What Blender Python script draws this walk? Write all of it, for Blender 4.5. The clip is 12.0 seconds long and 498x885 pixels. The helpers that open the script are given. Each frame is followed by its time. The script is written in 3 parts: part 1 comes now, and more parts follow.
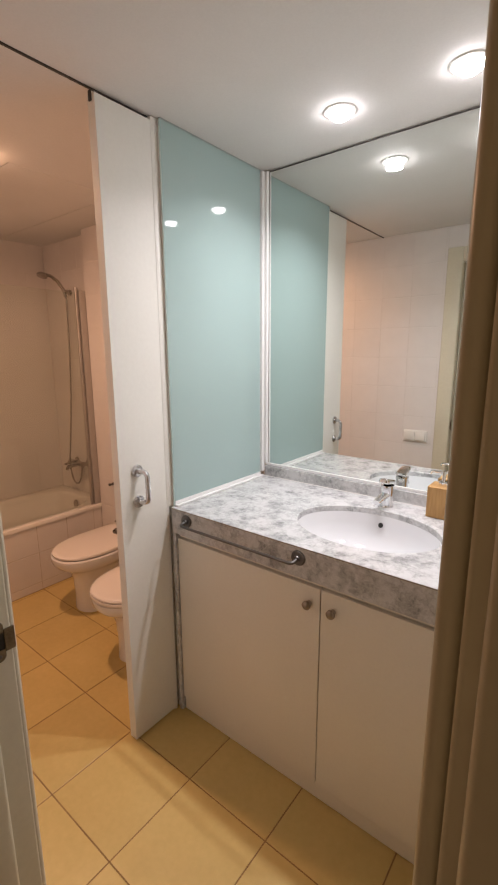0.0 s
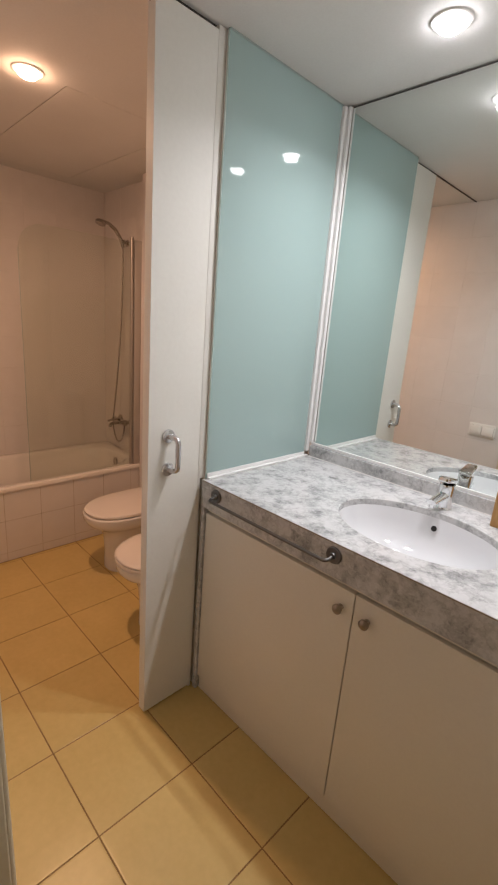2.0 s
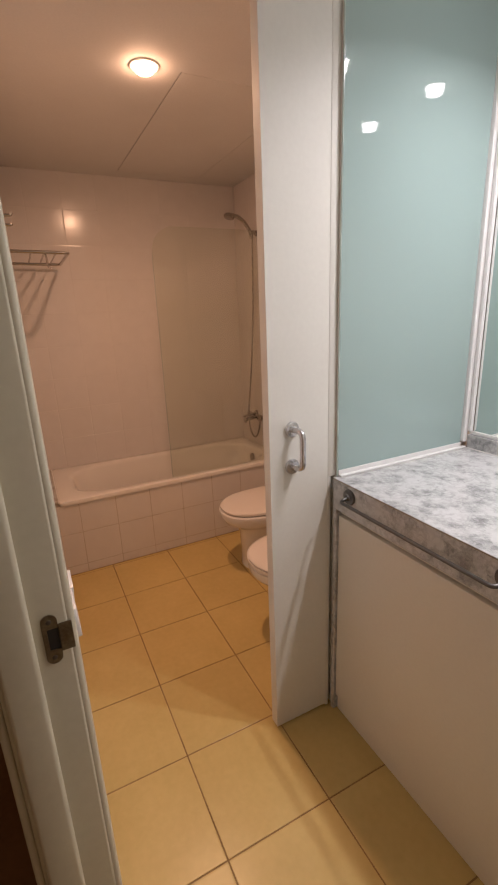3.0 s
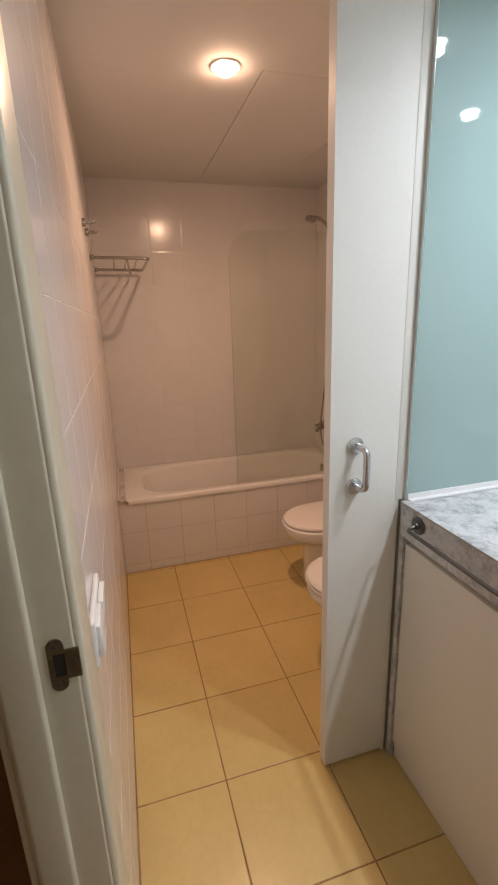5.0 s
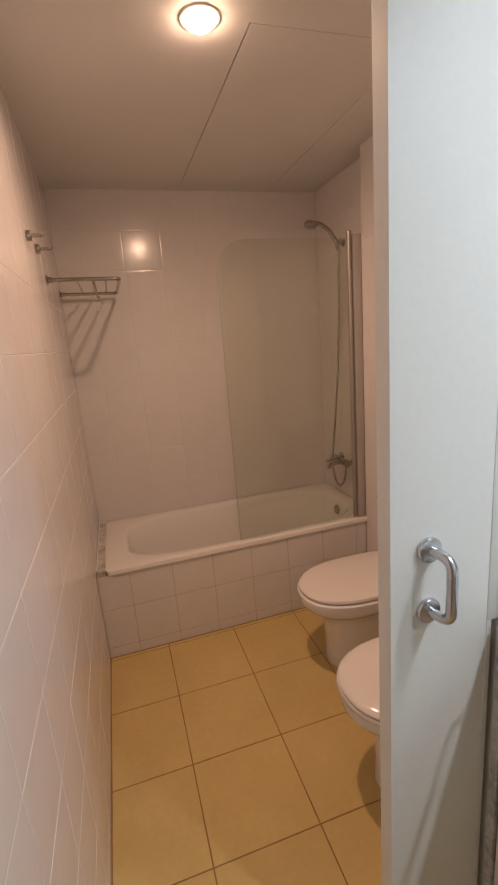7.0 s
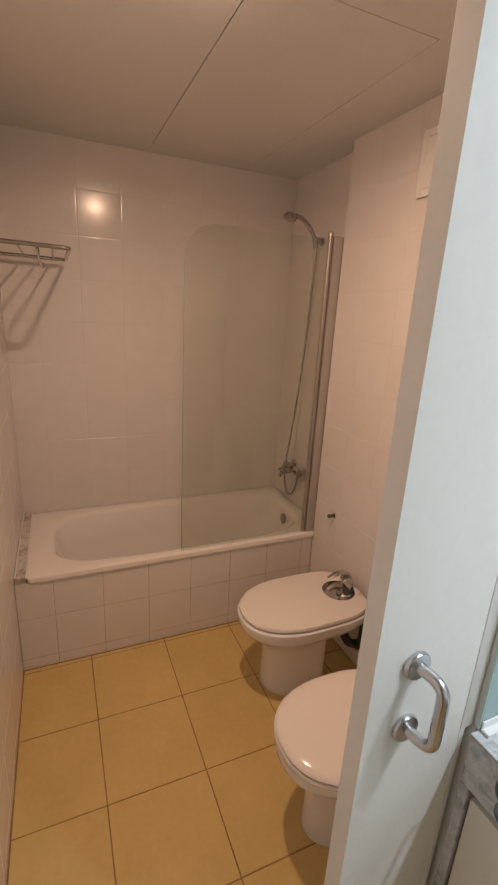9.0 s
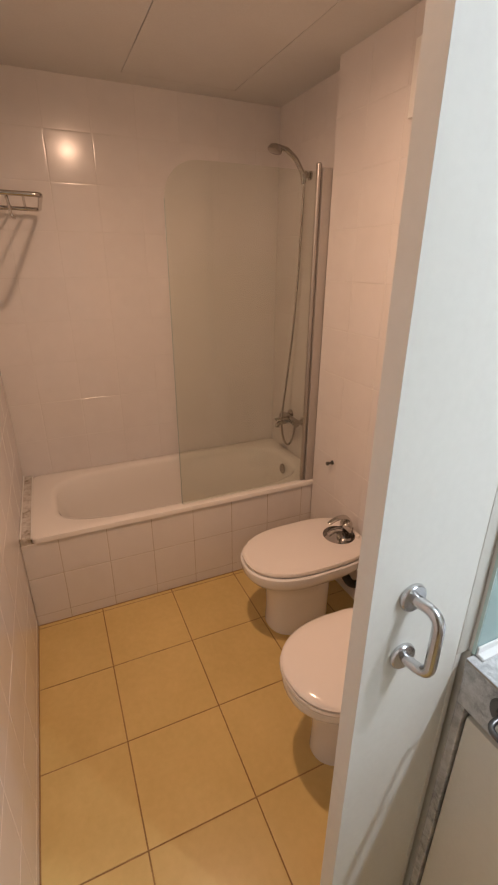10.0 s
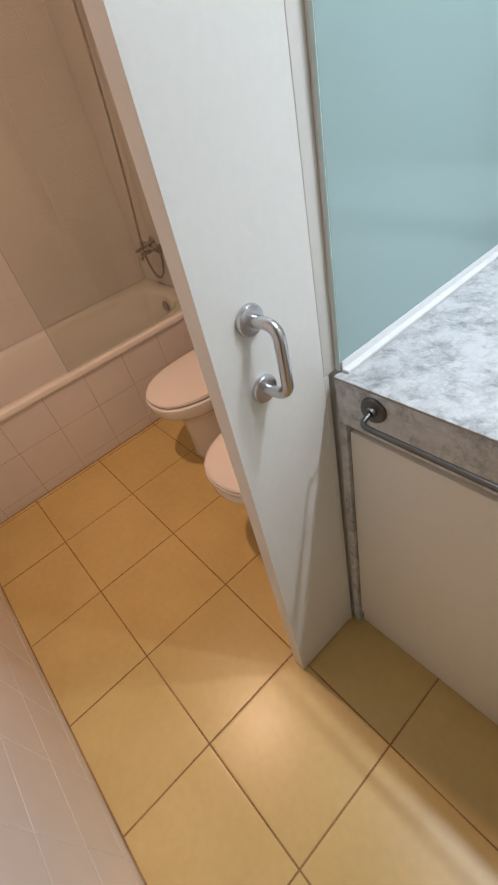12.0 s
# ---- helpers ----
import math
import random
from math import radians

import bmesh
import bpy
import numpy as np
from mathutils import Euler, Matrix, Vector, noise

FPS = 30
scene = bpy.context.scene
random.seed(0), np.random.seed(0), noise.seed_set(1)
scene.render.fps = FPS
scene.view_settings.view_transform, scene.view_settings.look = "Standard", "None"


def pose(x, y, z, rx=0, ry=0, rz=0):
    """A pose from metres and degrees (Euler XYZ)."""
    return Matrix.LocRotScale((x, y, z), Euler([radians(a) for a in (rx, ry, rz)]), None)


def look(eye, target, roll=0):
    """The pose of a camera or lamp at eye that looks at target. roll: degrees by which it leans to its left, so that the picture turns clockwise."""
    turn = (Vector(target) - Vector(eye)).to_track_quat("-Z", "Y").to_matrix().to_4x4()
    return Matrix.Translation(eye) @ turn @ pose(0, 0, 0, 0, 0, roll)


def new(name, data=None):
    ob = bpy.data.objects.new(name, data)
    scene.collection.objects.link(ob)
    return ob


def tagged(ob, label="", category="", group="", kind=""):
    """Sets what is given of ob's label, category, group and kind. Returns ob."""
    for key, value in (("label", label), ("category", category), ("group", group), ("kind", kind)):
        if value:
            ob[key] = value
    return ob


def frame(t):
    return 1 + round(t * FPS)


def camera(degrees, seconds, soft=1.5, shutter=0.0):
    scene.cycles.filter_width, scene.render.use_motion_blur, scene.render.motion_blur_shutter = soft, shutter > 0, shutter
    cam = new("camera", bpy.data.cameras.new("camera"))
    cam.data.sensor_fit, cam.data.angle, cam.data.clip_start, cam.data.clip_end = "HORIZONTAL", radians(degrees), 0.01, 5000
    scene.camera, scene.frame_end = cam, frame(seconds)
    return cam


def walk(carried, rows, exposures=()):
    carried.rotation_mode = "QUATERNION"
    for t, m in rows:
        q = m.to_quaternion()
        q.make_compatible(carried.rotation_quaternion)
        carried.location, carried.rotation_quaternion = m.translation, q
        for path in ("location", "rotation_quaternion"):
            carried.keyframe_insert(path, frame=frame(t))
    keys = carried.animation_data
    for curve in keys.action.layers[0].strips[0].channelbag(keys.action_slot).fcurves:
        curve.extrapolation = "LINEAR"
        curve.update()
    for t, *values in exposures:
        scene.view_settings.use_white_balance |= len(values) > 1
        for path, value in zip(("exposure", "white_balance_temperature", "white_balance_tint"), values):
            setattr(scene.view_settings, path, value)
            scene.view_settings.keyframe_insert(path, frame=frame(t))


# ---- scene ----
cam = camera(58.8, 12.0, 2.1)
PATH = [
    (0, (0.028, -0.019, 1.491), (-1.187, 1.519, 1.092), -0.3),
    (0.5, (0.024, -0.008, 1.487), (-1.359, 1.381, 1.089), -0.5),
    (1, (0.026, 0.01, 1.481), (-1.4, 1.36, 1.098), 0.1),
    (1.5, (-0.013, 0.041, 1.472), (-1.361, 1.447, 1.014), 2.1),
    (2, (-0.061, 0.121, 1.458), (-1.417, 1.495, 0.935), 4.5),
    (2.5, (-0.1, 0.217, 1.435), (-1.517, 1.497, 0.841), 2.7),
    (3, (-0.166, 0.268, 1.41), (-1.89, 1.111, 0.848), -2.4),
    (3.5, (-0.203, 0.296, 1.406), (-2.037, 0.9, 0.886), -2.5),
    (3.7, (-0.203, 0.321, 1.41), (-2.052, 0.895, 0.908), -2.1),
    (5.5, (-0.254, 0.352, 1.406), (-2.111, 0.87, 0.873), -2.0),
    (6, (-0.347, 0.348, 1.41), (-2.195, 0.923, 0.906), -2.6),
    (6.5, (-0.528, 0.395, 1.457), (-2.374, 0.986, 0.965), -4.1),
    (6.7, (-0.588, 0.429, 1.442), (-2.451, 0.981, 0.969), -5.0),
    (8.3, (-0.826, 0.504, 1.542), (-2.691, 1.096, 1.124), -1.3),
    (8.5, (-0.843, 0.491, 1.55), (-2.657, 1.179, 1.065), 0.8),
    (9, (-0.855, 0.482, 1.552), (-2.61, 1.255, 0.983), 3.2),
    (9.5, (-0.859, 0.483, 1.551), (-2.594, 1.244, 0.911), 2.7),
    (10, (-0.859, 0.501, 1.531), (-2.548, 1.255, 0.771), 0.3),
    (10.5, (-0.859, 0.519, 1.504), (-2.493, 1.26, 0.62), -3.0),
    (11, (-0.853, 0.536, 1.481), (-2.41, 1.287, 0.475), -7.2),
    (11.5, (-0.811, 0.574, 1.408), (-2.237, 1.343, 0.235), -11.9),
    (12, (-0.778, 0.597, 1.353), (-2.06, 1.39, 0.039), -15.3),
]
EXPOSURES = [
    (0.0, 0.0, 6700, 13), (1.0, -0.0, 6670, 13), (2.5, -0.27, 6520, 9), (3.0, -0.20, 6750, 14), (3.5, -0.05, 6500, 12),
    (5.5, -0.03, 5900, 4), (6.5, -0.16, 5850, 5), (8.5, -0.13, 5650, -1), (9.5, 0.0, 5850, 3), (10.5, 0.11, 5880, 2), (11.0, 0.11, 5600, 0),
    (11.5, 0.07, 5560, 2), (12.0, 0.06, 5720, 3),
]
walk(cam, [(t, look(eye, target, roll)) for t, eye, target, roll in PATH], EXPOSURES)

# ---- world and lamps ----
world = bpy.data.worlds.new("world")
scene.world = world
world.use_nodes = True
world.node_tree.nodes["Background"].inputs[0].default_value = (0.60, 0.39, 0.21, 1)
world.node_tree.nodes["Background"].inputs[1].default_value = 0.35

CEIL = 2.252
VANITY_WATT, BATH_WATT = 5.9, 11.2
VANITY_COLOUR, BATH_COLOUR = (0.97, 0.94, 0.98), (1.0, 0.575, 0.360)
LAMPS = [("vanity", -0.735, 1.430), ("vanity", -0.349, 1.428), ("bath", -1.968, 0.803)]
for kind_of, lx, ly in LAMPS:
    data = bpy.data.lights.new("downlight_lamp", "AREA")
    data.shape, data.size = "DISK", 0.066
    data.energy = VANITY_WATT if kind_of == "vanity" else BATH_WATT
    data.color = VANITY_COLOUR if kind_of == "vanity" else BATH_COLOUR
    data.spread = radians(146 if kind_of == "vanity" else 172)
    ob = new("downlight_lamp", data)
    ob.matrix_world = pose(lx, ly, CEIL - 0.0262)


# ---- materials ----
def material(name, colour, rough=0.5, metal=0.0, spec=0.5, coat=0.0):
    m = bpy.data.materials.new(name)
    m.use_nodes = True
    b = m.node_tree.nodes["Principled BSDF"]
    b.inputs["Base Color"].default_value = (*colour, 1)
    b.inputs["Roughness"].default_value = rough
    b.inputs["Metallic"].default_value = metal
    b.inputs["Specular IOR Level"].default_value = spec
    b.inputs["Coat Weight"].default_value = coat
    b.inputs["Coat Roughness"].default_value = 0.06
    return m


def node(m, kind, **values):
    n = m.node_tree.nodes.new(kind)
    for key, value in values.items():
        n.inputs[key].default_value = value
    return n


def wire(m, a, out, b, into):
    m.node_tree.links.new(a.outputs[out], b.inputs[into])


def coords(m):
    return node(m, "ShaderNodeTexCoord")


def ramp(m, stops):
    n = m.node_tree.nodes.new("ShaderNodeValToRGB")
    while len(n.color_ramp.elements) < len(stops):
        n.color_ramp.elements.new(0.5)
    for e, (p, c) in zip(n.color_ramp.elements, stops):
        e.position, e.color = p, (*c, 1)
    return n


def speckle(m, dark, light, scale, fine, bump=0.05, rough=None, per_object=0.0):
    """Two scales of noise between two colours, with fine relief."""
    b = m.node_tree.nodes["Principled BSDF"]
    geo = node(m, "ShaderNodeNewGeometry")
    big = node(m, "ShaderNodeTexNoise", Scale=scale, Detail=4.0, Roughness=0.6)
    small = node(m, "ShaderNodeTexNoise", Scale=fine, Detail=3.0)
    wire(m, geo, "Position", big, "Vector")
    wire(m, geo, "Position", small, "Vector")
    mix = node(m, "ShaderNodeMix")
    mix.data_type = "FLOAT"
    mix.inputs[0].default_value = 0.35
    wire(m, big, "Fac", mix, 2)
    wire(m, small, "Fac", mix, 3)
    r = ramp(m, [(0.3, dark), (0.7, light)])
    wire(m, mix, 0, r, "Fac")
    last, out = r, "Color"
    if per_object:
        info = node(m, "ShaderNodeObjectInfo")
        hsv = node(m, "ShaderNodeHueSaturation")
        span = node(m, "ShaderNodeMapRange")
        span.inputs["To Min"].default_value = 1 - per_object
        span.inputs["To Max"].default_value = 1 + per_object
        wire(m, info, "Random", span, "Value")
        wire(m, span, "Result", hsv, "Value")
        wire(m, r, "Color", hsv, "Color")
        last = hsv
    wire(m, last, out, b, "Base Color")
    bm_node = node(m, "ShaderNodeBump", Strength=bump, Distance=0.002)
    wire(m, small, "Fac", bm_node, "Height")
    wire(m, bm_node, "Normal", b, "Normal")
    if rough:
        span = node(m, "ShaderNodeMapRange")
        span.inputs["To Min"].default_value, span.inputs["To Max"].default_value = rough
        wire(m, big, "Fac", span, "Value")
        wire(m, span, "Result", b, "Roughness")
    return m


M_CEIL = speckle(material("ceiling_paint", (0.7, 0.7, 0.68), 0.8), (0.66, 0.65, 0.63), (0.73, 0.72, 0.70), 2.0, 160, 0.06)
M_PLASTER = speckle(material("plaster", (0.7, 0.68, 0.62), 0.8), (0.62, 0.60, 0.55), (0.70, 0.68, 0.62), 3.0, 120, 0.08)
M_WTILE = speckle(material("white_wall_tile", (0.74, 0.72, 0.70), 0.16, 0, 0.5), (0.705, 0.67, 0.65), (0.765, 0.73, 0.71), 1.6, 14, 0.10, (0.12, 0.22), 0.012)
M_WGROUT = speckle(material("wall_grout", (0.7, 0.68, 0.65), 0.8), (0.62, 0.59, 0.555), (0.76, 0.73, 0.70), 4, 90, 0.1)
M_AGROUT = speckle(material("stained_grout", (0.4, 0.33, 0.25), 0.85), (0.30, 0.23, 0.16), (0.52, 0.44, 0.35), 6, 90, 0.1)
M_FTILE = speckle(material("floor_tile", (0.55, 0.40, 0.18), 0.28), (0.55, 0.402, 0.146), (0.645, 0.480, 0.190), 4.5, 45, 0.03, (0.24, 0.36), 0.03)
M_FGROUT = speckle(material("floor_grout", (0.15, 0.1, 0.05), 0.9), (0.20, 0.11, 0.04), (0.42, 0.27, 0.115), 7, 150, 0.2)
M_LACQ = speckle(material("white_lacquer", (0.74, 0.71, 0.66), 0.35), (0.755, 0.72, 0.645), (0.805, 0.77, 0.69), 1.5, 90, 0.015, (0.30, 0.40))
M_DOOR = speckle(material("door_paint", (0.76, 0.75, 0.71), 0.32), (0.735, 0.725, 0.67), (0.795, 0.785, 0.73), 1.3, 70, 0.02, (0.44, 0.56))
M_CREAM = speckle(material("cream_frame_paint", (0.68, 0.63, 0.51), 0.32), (0.59, 0.545, 0.42), (0.66, 0.615, 0.48), 3, 80, 0.03, (0.26, 0.4))
M_PLASTIC = material("white_plastic", (0.80, 0.79, 0.76), 0.28)
M_PROFILE = material("white_profile", (0.80, 0.80, 0.79), 0.3)
M_CERAMIC = material("ceramic", (0.80, 0.785, 0.775), 0.07, 0, 0.5, 0.4)
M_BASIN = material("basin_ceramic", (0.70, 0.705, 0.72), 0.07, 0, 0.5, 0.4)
M_SEAT = material("seat_plastic", (0.78, 0.73, 0.69), 0.13)
M_ENAMEL = material("tub_enamel", (0.80, 0.77, 0.73), 0.10, 0, 0.5, 0.3)
M_CHROME = material("chrome", (0.78, 0.78, 0.78), 0.06, 1.0)
M_STEEL = speckle(material("brushed_steel", (0.62, 0.62, 0.63), 0.24, 1.0), (0.56, 0.56, 0.57), (0.66, 0.66, 0.67), 30, 400, 0.03, (0.2, 0.3))
M_NICKEL = material("aged_nickel", (0.15, 0.145, 0.14), 0.38, 1.0)
M_BIDET = material("bidet_chrome", (0.52, 0.50, 0.48), 0.10, 1.0)
# chrome with the dark brown surroundings it mirrors put into its base colour
M_DIM_CHROME = material("dark_reflecting_chrome", (0.44, 0.41, 0.38), 0.16, 1.0)
M_KNOB = material("brushed_nickel", (0.31, 0.27, 0.23), 0.32, 1.0)
M_ALU = material("satin_aluminium", (0.46, 0.43, 0.40), 0.32, 1.0)
M_PROFILE_ALU = material("anodised_profile", (0.50, 0.47, 0.44), 0.42, 0.55)
M_BRASS = speckle(material("tarnished_brass", (0.25, 0.2, 0.13), 0.4, 0.9), (0.10, 0.08, 0.05), (0.27, 0.22, 0.145), 40, 200, 0.2)
M_DARK = material("dark_gap", (0.02, 0.018, 0.016), 0.7)
M_TRACK = material("dark_track", (0.05, 0.045, 0.04), 0.5, 0.3)
M_MIRROR = material("mirror_silver", (0.83, 0.865, 0.845), 0.0, 1.0)
M_BACKED = material("tinted_glass", (0.345, 0.462, 0.447), 0.012, 0, 0.55)
M_EDGE = material("glass_edge", (0.58, 0.72, 0.69), 0.2)
M_SEAL = material("grey_green_seal", (0.30, 0.36, 0.34), 0.45)
M_BAMBOO = material("bamboo", (0.55, 0.33, 0.13), 0.45)
M_BROWN = speckle(material("dark_wood", (0.10, 0.05, 0.025), 0.5), (0.21, 0.10, 0.048), (0.33, 0.175, 0.088), 3, 60, 0.1)
M_RUBBER = material("dark_rubber", (0.03, 0.03, 0.03), 0.6)
M_SILICONE = material("silicone", (0.70, 0.69, 0.66), 0.45)


def marble(name, lo, mid, hi):
    """Soft grey clouds broken by finer mottling, thin darker veins and stains."""
    m = material(name, mid, 0.15)
    b = m.node_tree.nodes["Principled BSDF"]
    geo = node(m, "ShaderNodeNewGeometry")
    warp = node(m, "ShaderNodeTexNoise", Scale=34.0, Detail=6.0, Roughness=0.65)
    wire(m, geo, "Position", warp, "Vector")
    add = node(m, "ShaderNodeVectorMath")
    add.operation = "MULTIPLY_ADD"
    wire(m, warp, "Color", add, 0)
    add.inputs[1].default_value = (0.048, 0.048, 0.048)
    wire(m, geo, "Position", add, 2)
    cloud = node(m, "ShaderNodeTexNoise", Scale=12.0, Detail=10.0, Roughness=0.74)
    wire(m, add, 0, cloud, "Vector")
    fine = node(m, "ShaderNodeTexNoise", Scale=46.0, Detail=5.0, Roughness=0.65)
    wire(m, add, 0, fine, "Vector")
    both = node(m, "ShaderNodeMix")
    both.data_type = "FLOAT"
    both.inputs[0].default_value = 0.26
    wire(m, cloud, "Fac", both, 2)
    wire(m, fine, "Fac", both, 3)
    vein = node(m, "ShaderNodeTexVoronoi", Scale=46.0)
    vein.feature = "DISTANCE_TO_EDGE"
    wire(m, add, 0, vein, "Vector")
    lines = ramp(m, [(0.0, (0.55, 0.55, 0.55)), (0.20, (1, 1, 1))])
    wire(m, vein, "Distance", lines, "Fac")
    patch = node(m, "ShaderNodeTexNoise", Scale=13.0, Detail=3.0)
    wire(m, geo, "Position", patch, "Vector")
    where = ramp(m, [(0.42, (0.1, 0.1, 0.1)), (0.60, (0.85, 0.85, 0.85))])
    wire(m, patch, "Fac", where, "Fac")
    thin = node(m, "ShaderNodeMix")
    thin.data_type = "RGBA"
    thin.inputs[6].default_value = (1, 1, 1, 1)
    wire(m, where, "Color", thin, 0)
    wire(m, lines, "Color", thin, 7)
    body_ramp = ramp(m, [(0.38, lo), (0.46, mid), (0.53, hi)])
    wire(m, both, 0, body_ramp, "Fac")
    mix = node(m, "ShaderNodeMix")
    mix.data_type, mix.blend_type = "RGBA", "MULTIPLY"
    mix.inputs[0].default_value = 0.55
    wire(m, body_ramp, "Color", mix, 6)
    wire(m, thin, 2, mix, 7)
    wire(m, mix, 2, b, "Base Color")
    return m


M_MARBLE = marble("grey_marble", (0.27, 0.275, 0.275), (0.47, 0.47, 0.47), (0.62, 0.62, 0.62))
M_WORN = speckle(material("worn_stone_edge", (0.3, 0.25, 0.19), 0.5), (0.20, 0.16, 0.11), (0.40, 0.36, 0.30), 14, 90, 0.1)
M_LEDGE = marble("brownish_marble", (0.27, 0.225, 0.18), (0.48, 0.44, 0.39), (0.64, 0.61, 0.57))

# clear shower glass with a grey-green tint, which dims the light that falls through it
M_GLASS = bpy.data.materials.new("shower_glass")
M_GLASS.use_nodes = True
M_GLASS.node_tree.nodes.remove(M_GLASS.node_tree.nodes["Principled BSDF"])
_clear = node(M_GLASS, "ShaderNodeBsdfTransparent", Color=(0.930, 0.942, 0.912, 1))
_gloss = node(M_GLASS, "ShaderNodeBsdfGlossy", Color=(1, 1, 1, 1), Roughness=0.03)
_facing = node(M_GLASS, "ShaderNodeLayerWeight", Blend=0.5)
_steep = node(M_GLASS, "ShaderNodeMath")
_steep.operation = "POWER"
_steep.inputs[1].default_value = 4.0
_amount = node(M_GLASS, "ShaderNodeMath")
_amount.operation = "MULTIPLY_ADD"
_amount.inputs[1].default_value, _amount.inputs[2].default_value = 0.55, 0.035
wire(M_GLASS, _facing, "Facing", _steep, 0)
wire(M_GLASS, _steep, 0, _amount, 0)
_both = node(M_GLASS, "ShaderNodeMixShader")
wire(M_GLASS, _amount, 0, _both, 0)
wire(M_GLASS, _clear, "BSDF", _both, 1)
wire(M_GLASS, _gloss, "BSDF", _both, 2)
wire(M_GLASS, _both, "Shader", M_GLASS.node_tree.nodes["Material Output"], "Surface")

# bamboo grain
_geo = node(M_BAMBOO, "ShaderNodeNewGeometry")
_map = node(M_BAMBOO, "ShaderNodeMapping")
_map.inputs["Scale"].default_value = (40, 40, 4)
wire(M_BAMBOO, _geo, "Position", _map, "Vector")
_n = node(M_BAMBOO, "ShaderNodeTexNoise", Scale=3.0, Detail=3.0)
wire(M_BAMBOO, _map, "Vector", _n, "Vector")
_r = ramp(M_BAMBOO, [(0.3, (0.38, 0.20, 0.065)), (0.7, (0.50, 0.29, 0.105))])
wire(M_BAMBOO, _n, "Fac", _r, "Fac")
wire(M_BAMBOO, _r, "Color", M_BAMBOO.node_tree.nodes["Principled BSDF"], "Base Color")


def glow(name, colour, strength):
    m = bpy.data.materials.new(name)
    m.use_nodes = True
    b = m.node_tree.nodes["Principled BSDF"]
    b.inputs["Base Color"].default_value = (0.8, 0.8, 0.8, 1)
    b.inputs["Emission Color"].default_value = (*colour, 1)
    b.inputs["Emission Strength"].default_value = strength
    return m


M_GLOW_W = glow("vanity_lens", VANITY_COLOUR, 60)
M_GLOW_B = glow("bath_lens", BATH_COLOUR, 135)


# ---- mesh helpers ----
def mesh_object(name, bm, mat, smooth=False):
    me = bpy.data.meshes.new(name)
    bmesh.ops.recalc_face_normals(bm, faces=bm.faces)
    bm.to_mesh(me)
    bm.free()
    me.materials.append(mat)
    if smooth:
        me.polygons.foreach_set("use_smooth", [True] * len(me.polygons))
        me.set_sharp_from_angle(angle=radians(38))
    return new(name, me)


def part(name, bm, mat, parent, label="", smooth=False):
    ob = mesh_object(name, bm, mat, smooth)
    ob.parent = parent
    if label:
        tagged(ob, label)
    return ob


def thing(name, label, category, at=(0, 0, 0), group="", kind=""):
    """An Empty at the thing's base. Its parts are built in world places and keep them."""
    ob = new(name)
    ob.empty_display_size = 0.05
    return tagged(ob, label, category, group, kind)


def box(x0, x1, y0, y1, z0, z1, bevel=0.0, bm=None, seg=2):
    b = bmesh.new()
    bmesh.ops.create_cube(b, size=1)
    for v in b.verts:
        v.co = Vector(((x0 + x1) / 2 + v.co.x * (x1 - x0), (y0 + y1) / 2 + v.co.y * (y1 - y0), (z0 + z1) / 2 + v.co.z * (z1 - z0)))
    if bevel:
        bmesh.ops.bevel(b, geom=b.edges[:], offset=bevel, segments=seg, affect="EDGES", profile=0.5)
    if bm is None:
        return b
    return join(bm, b)


def join(bm, other):
    me = bpy.data.meshes.new("tmp")
    other.to_mesh(me)
    other.free()
    bm.from_mesh(me)
    bpy.data.meshes.remove(me)
    return bm


def boxes(*rows, bevel=0.0):
    bm = bmesh.new()
    for r in rows:
        box(*r, bevel=bevel, bm=bm)
    return bm


def lathe(profile, seg=32, m=None):
    """Turned about z: profile of (radius, height)."""
    bm = bmesh.new()
    rings = []
    for r, z in profile:
        if r < 1e-6:
            rings.append([bm.verts.new((0, 0, z))])
        else:
            rings.append([bm.verts.new((r * math.cos(2 * math.pi * i / seg), r * math.sin(2 * math.pi * i / seg), z)) for i in range(seg)])
    for a, b in zip(rings, rings[1:]):
        for i in range(seg):
            j = (i + 1) % seg
            if len(a) == 1 and len(b) == 1:
                continue
            if len(a) == 1:
                bm.faces.new((a[0], b[i], b[j]))
            elif len(b) == 1:
                bm.faces.new((a[i], a[j], b[0]))
            else:
                bm.faces.new((a[i], a[j], b[j], b[i]))
    if m is not None:
        bm.transform(m)
    return bm


def tube(points, r, seg=12, bm=None, cap=True):
    """A round tube along points."""
    bm = bm or bmesh.new()
    pts = [Vector(p) for p in points]
    rings, side = [], None
    for i, p in enumerate(pts):
        d = (pts[min(i + 1, len(pts) - 1)] - pts[max(i - 1, 0)]).normalized()
        if side is None:
            side = d.orthogonal().normalized()
        side = (side - d * side.dot(d)).normalized()
        up = d.cross(side)
        rings.append([bm.verts.new(p + r * (side * math.cos(2 * math.pi * k / seg) + up * math.sin(2 * math.pi * k / seg))) for k in range(seg)])
    for a, b in zip(rings, rings[1:]):
        for k in range(seg):
            j = (k + 1) % seg
            bm.faces.new((a[k], a[j], b[j], b[k]))
    if cap:
        bm.faces.new(rings[0])
        bm.faces.new(rings[-1])
    return bm


def rounded(points, radius, seg=6):
    """A polyline with its corners rounded."""
    pts = [Vector(p) for p in points]
    out = [pts[0]]
    for a, b, c in zip(pts, pts[1:], pts[2:]):
        u, v = (a - b).normalized(), (c - b).normalized()
        s, e = b + u * radius, b + v * radius
        for k in range(seg + 1):
            f = k / seg
            out.append(s * (1 - f) ** 2 + b * 2 * f * (1 - f) + e * f ** 2)
    return out + [pts[-1]]


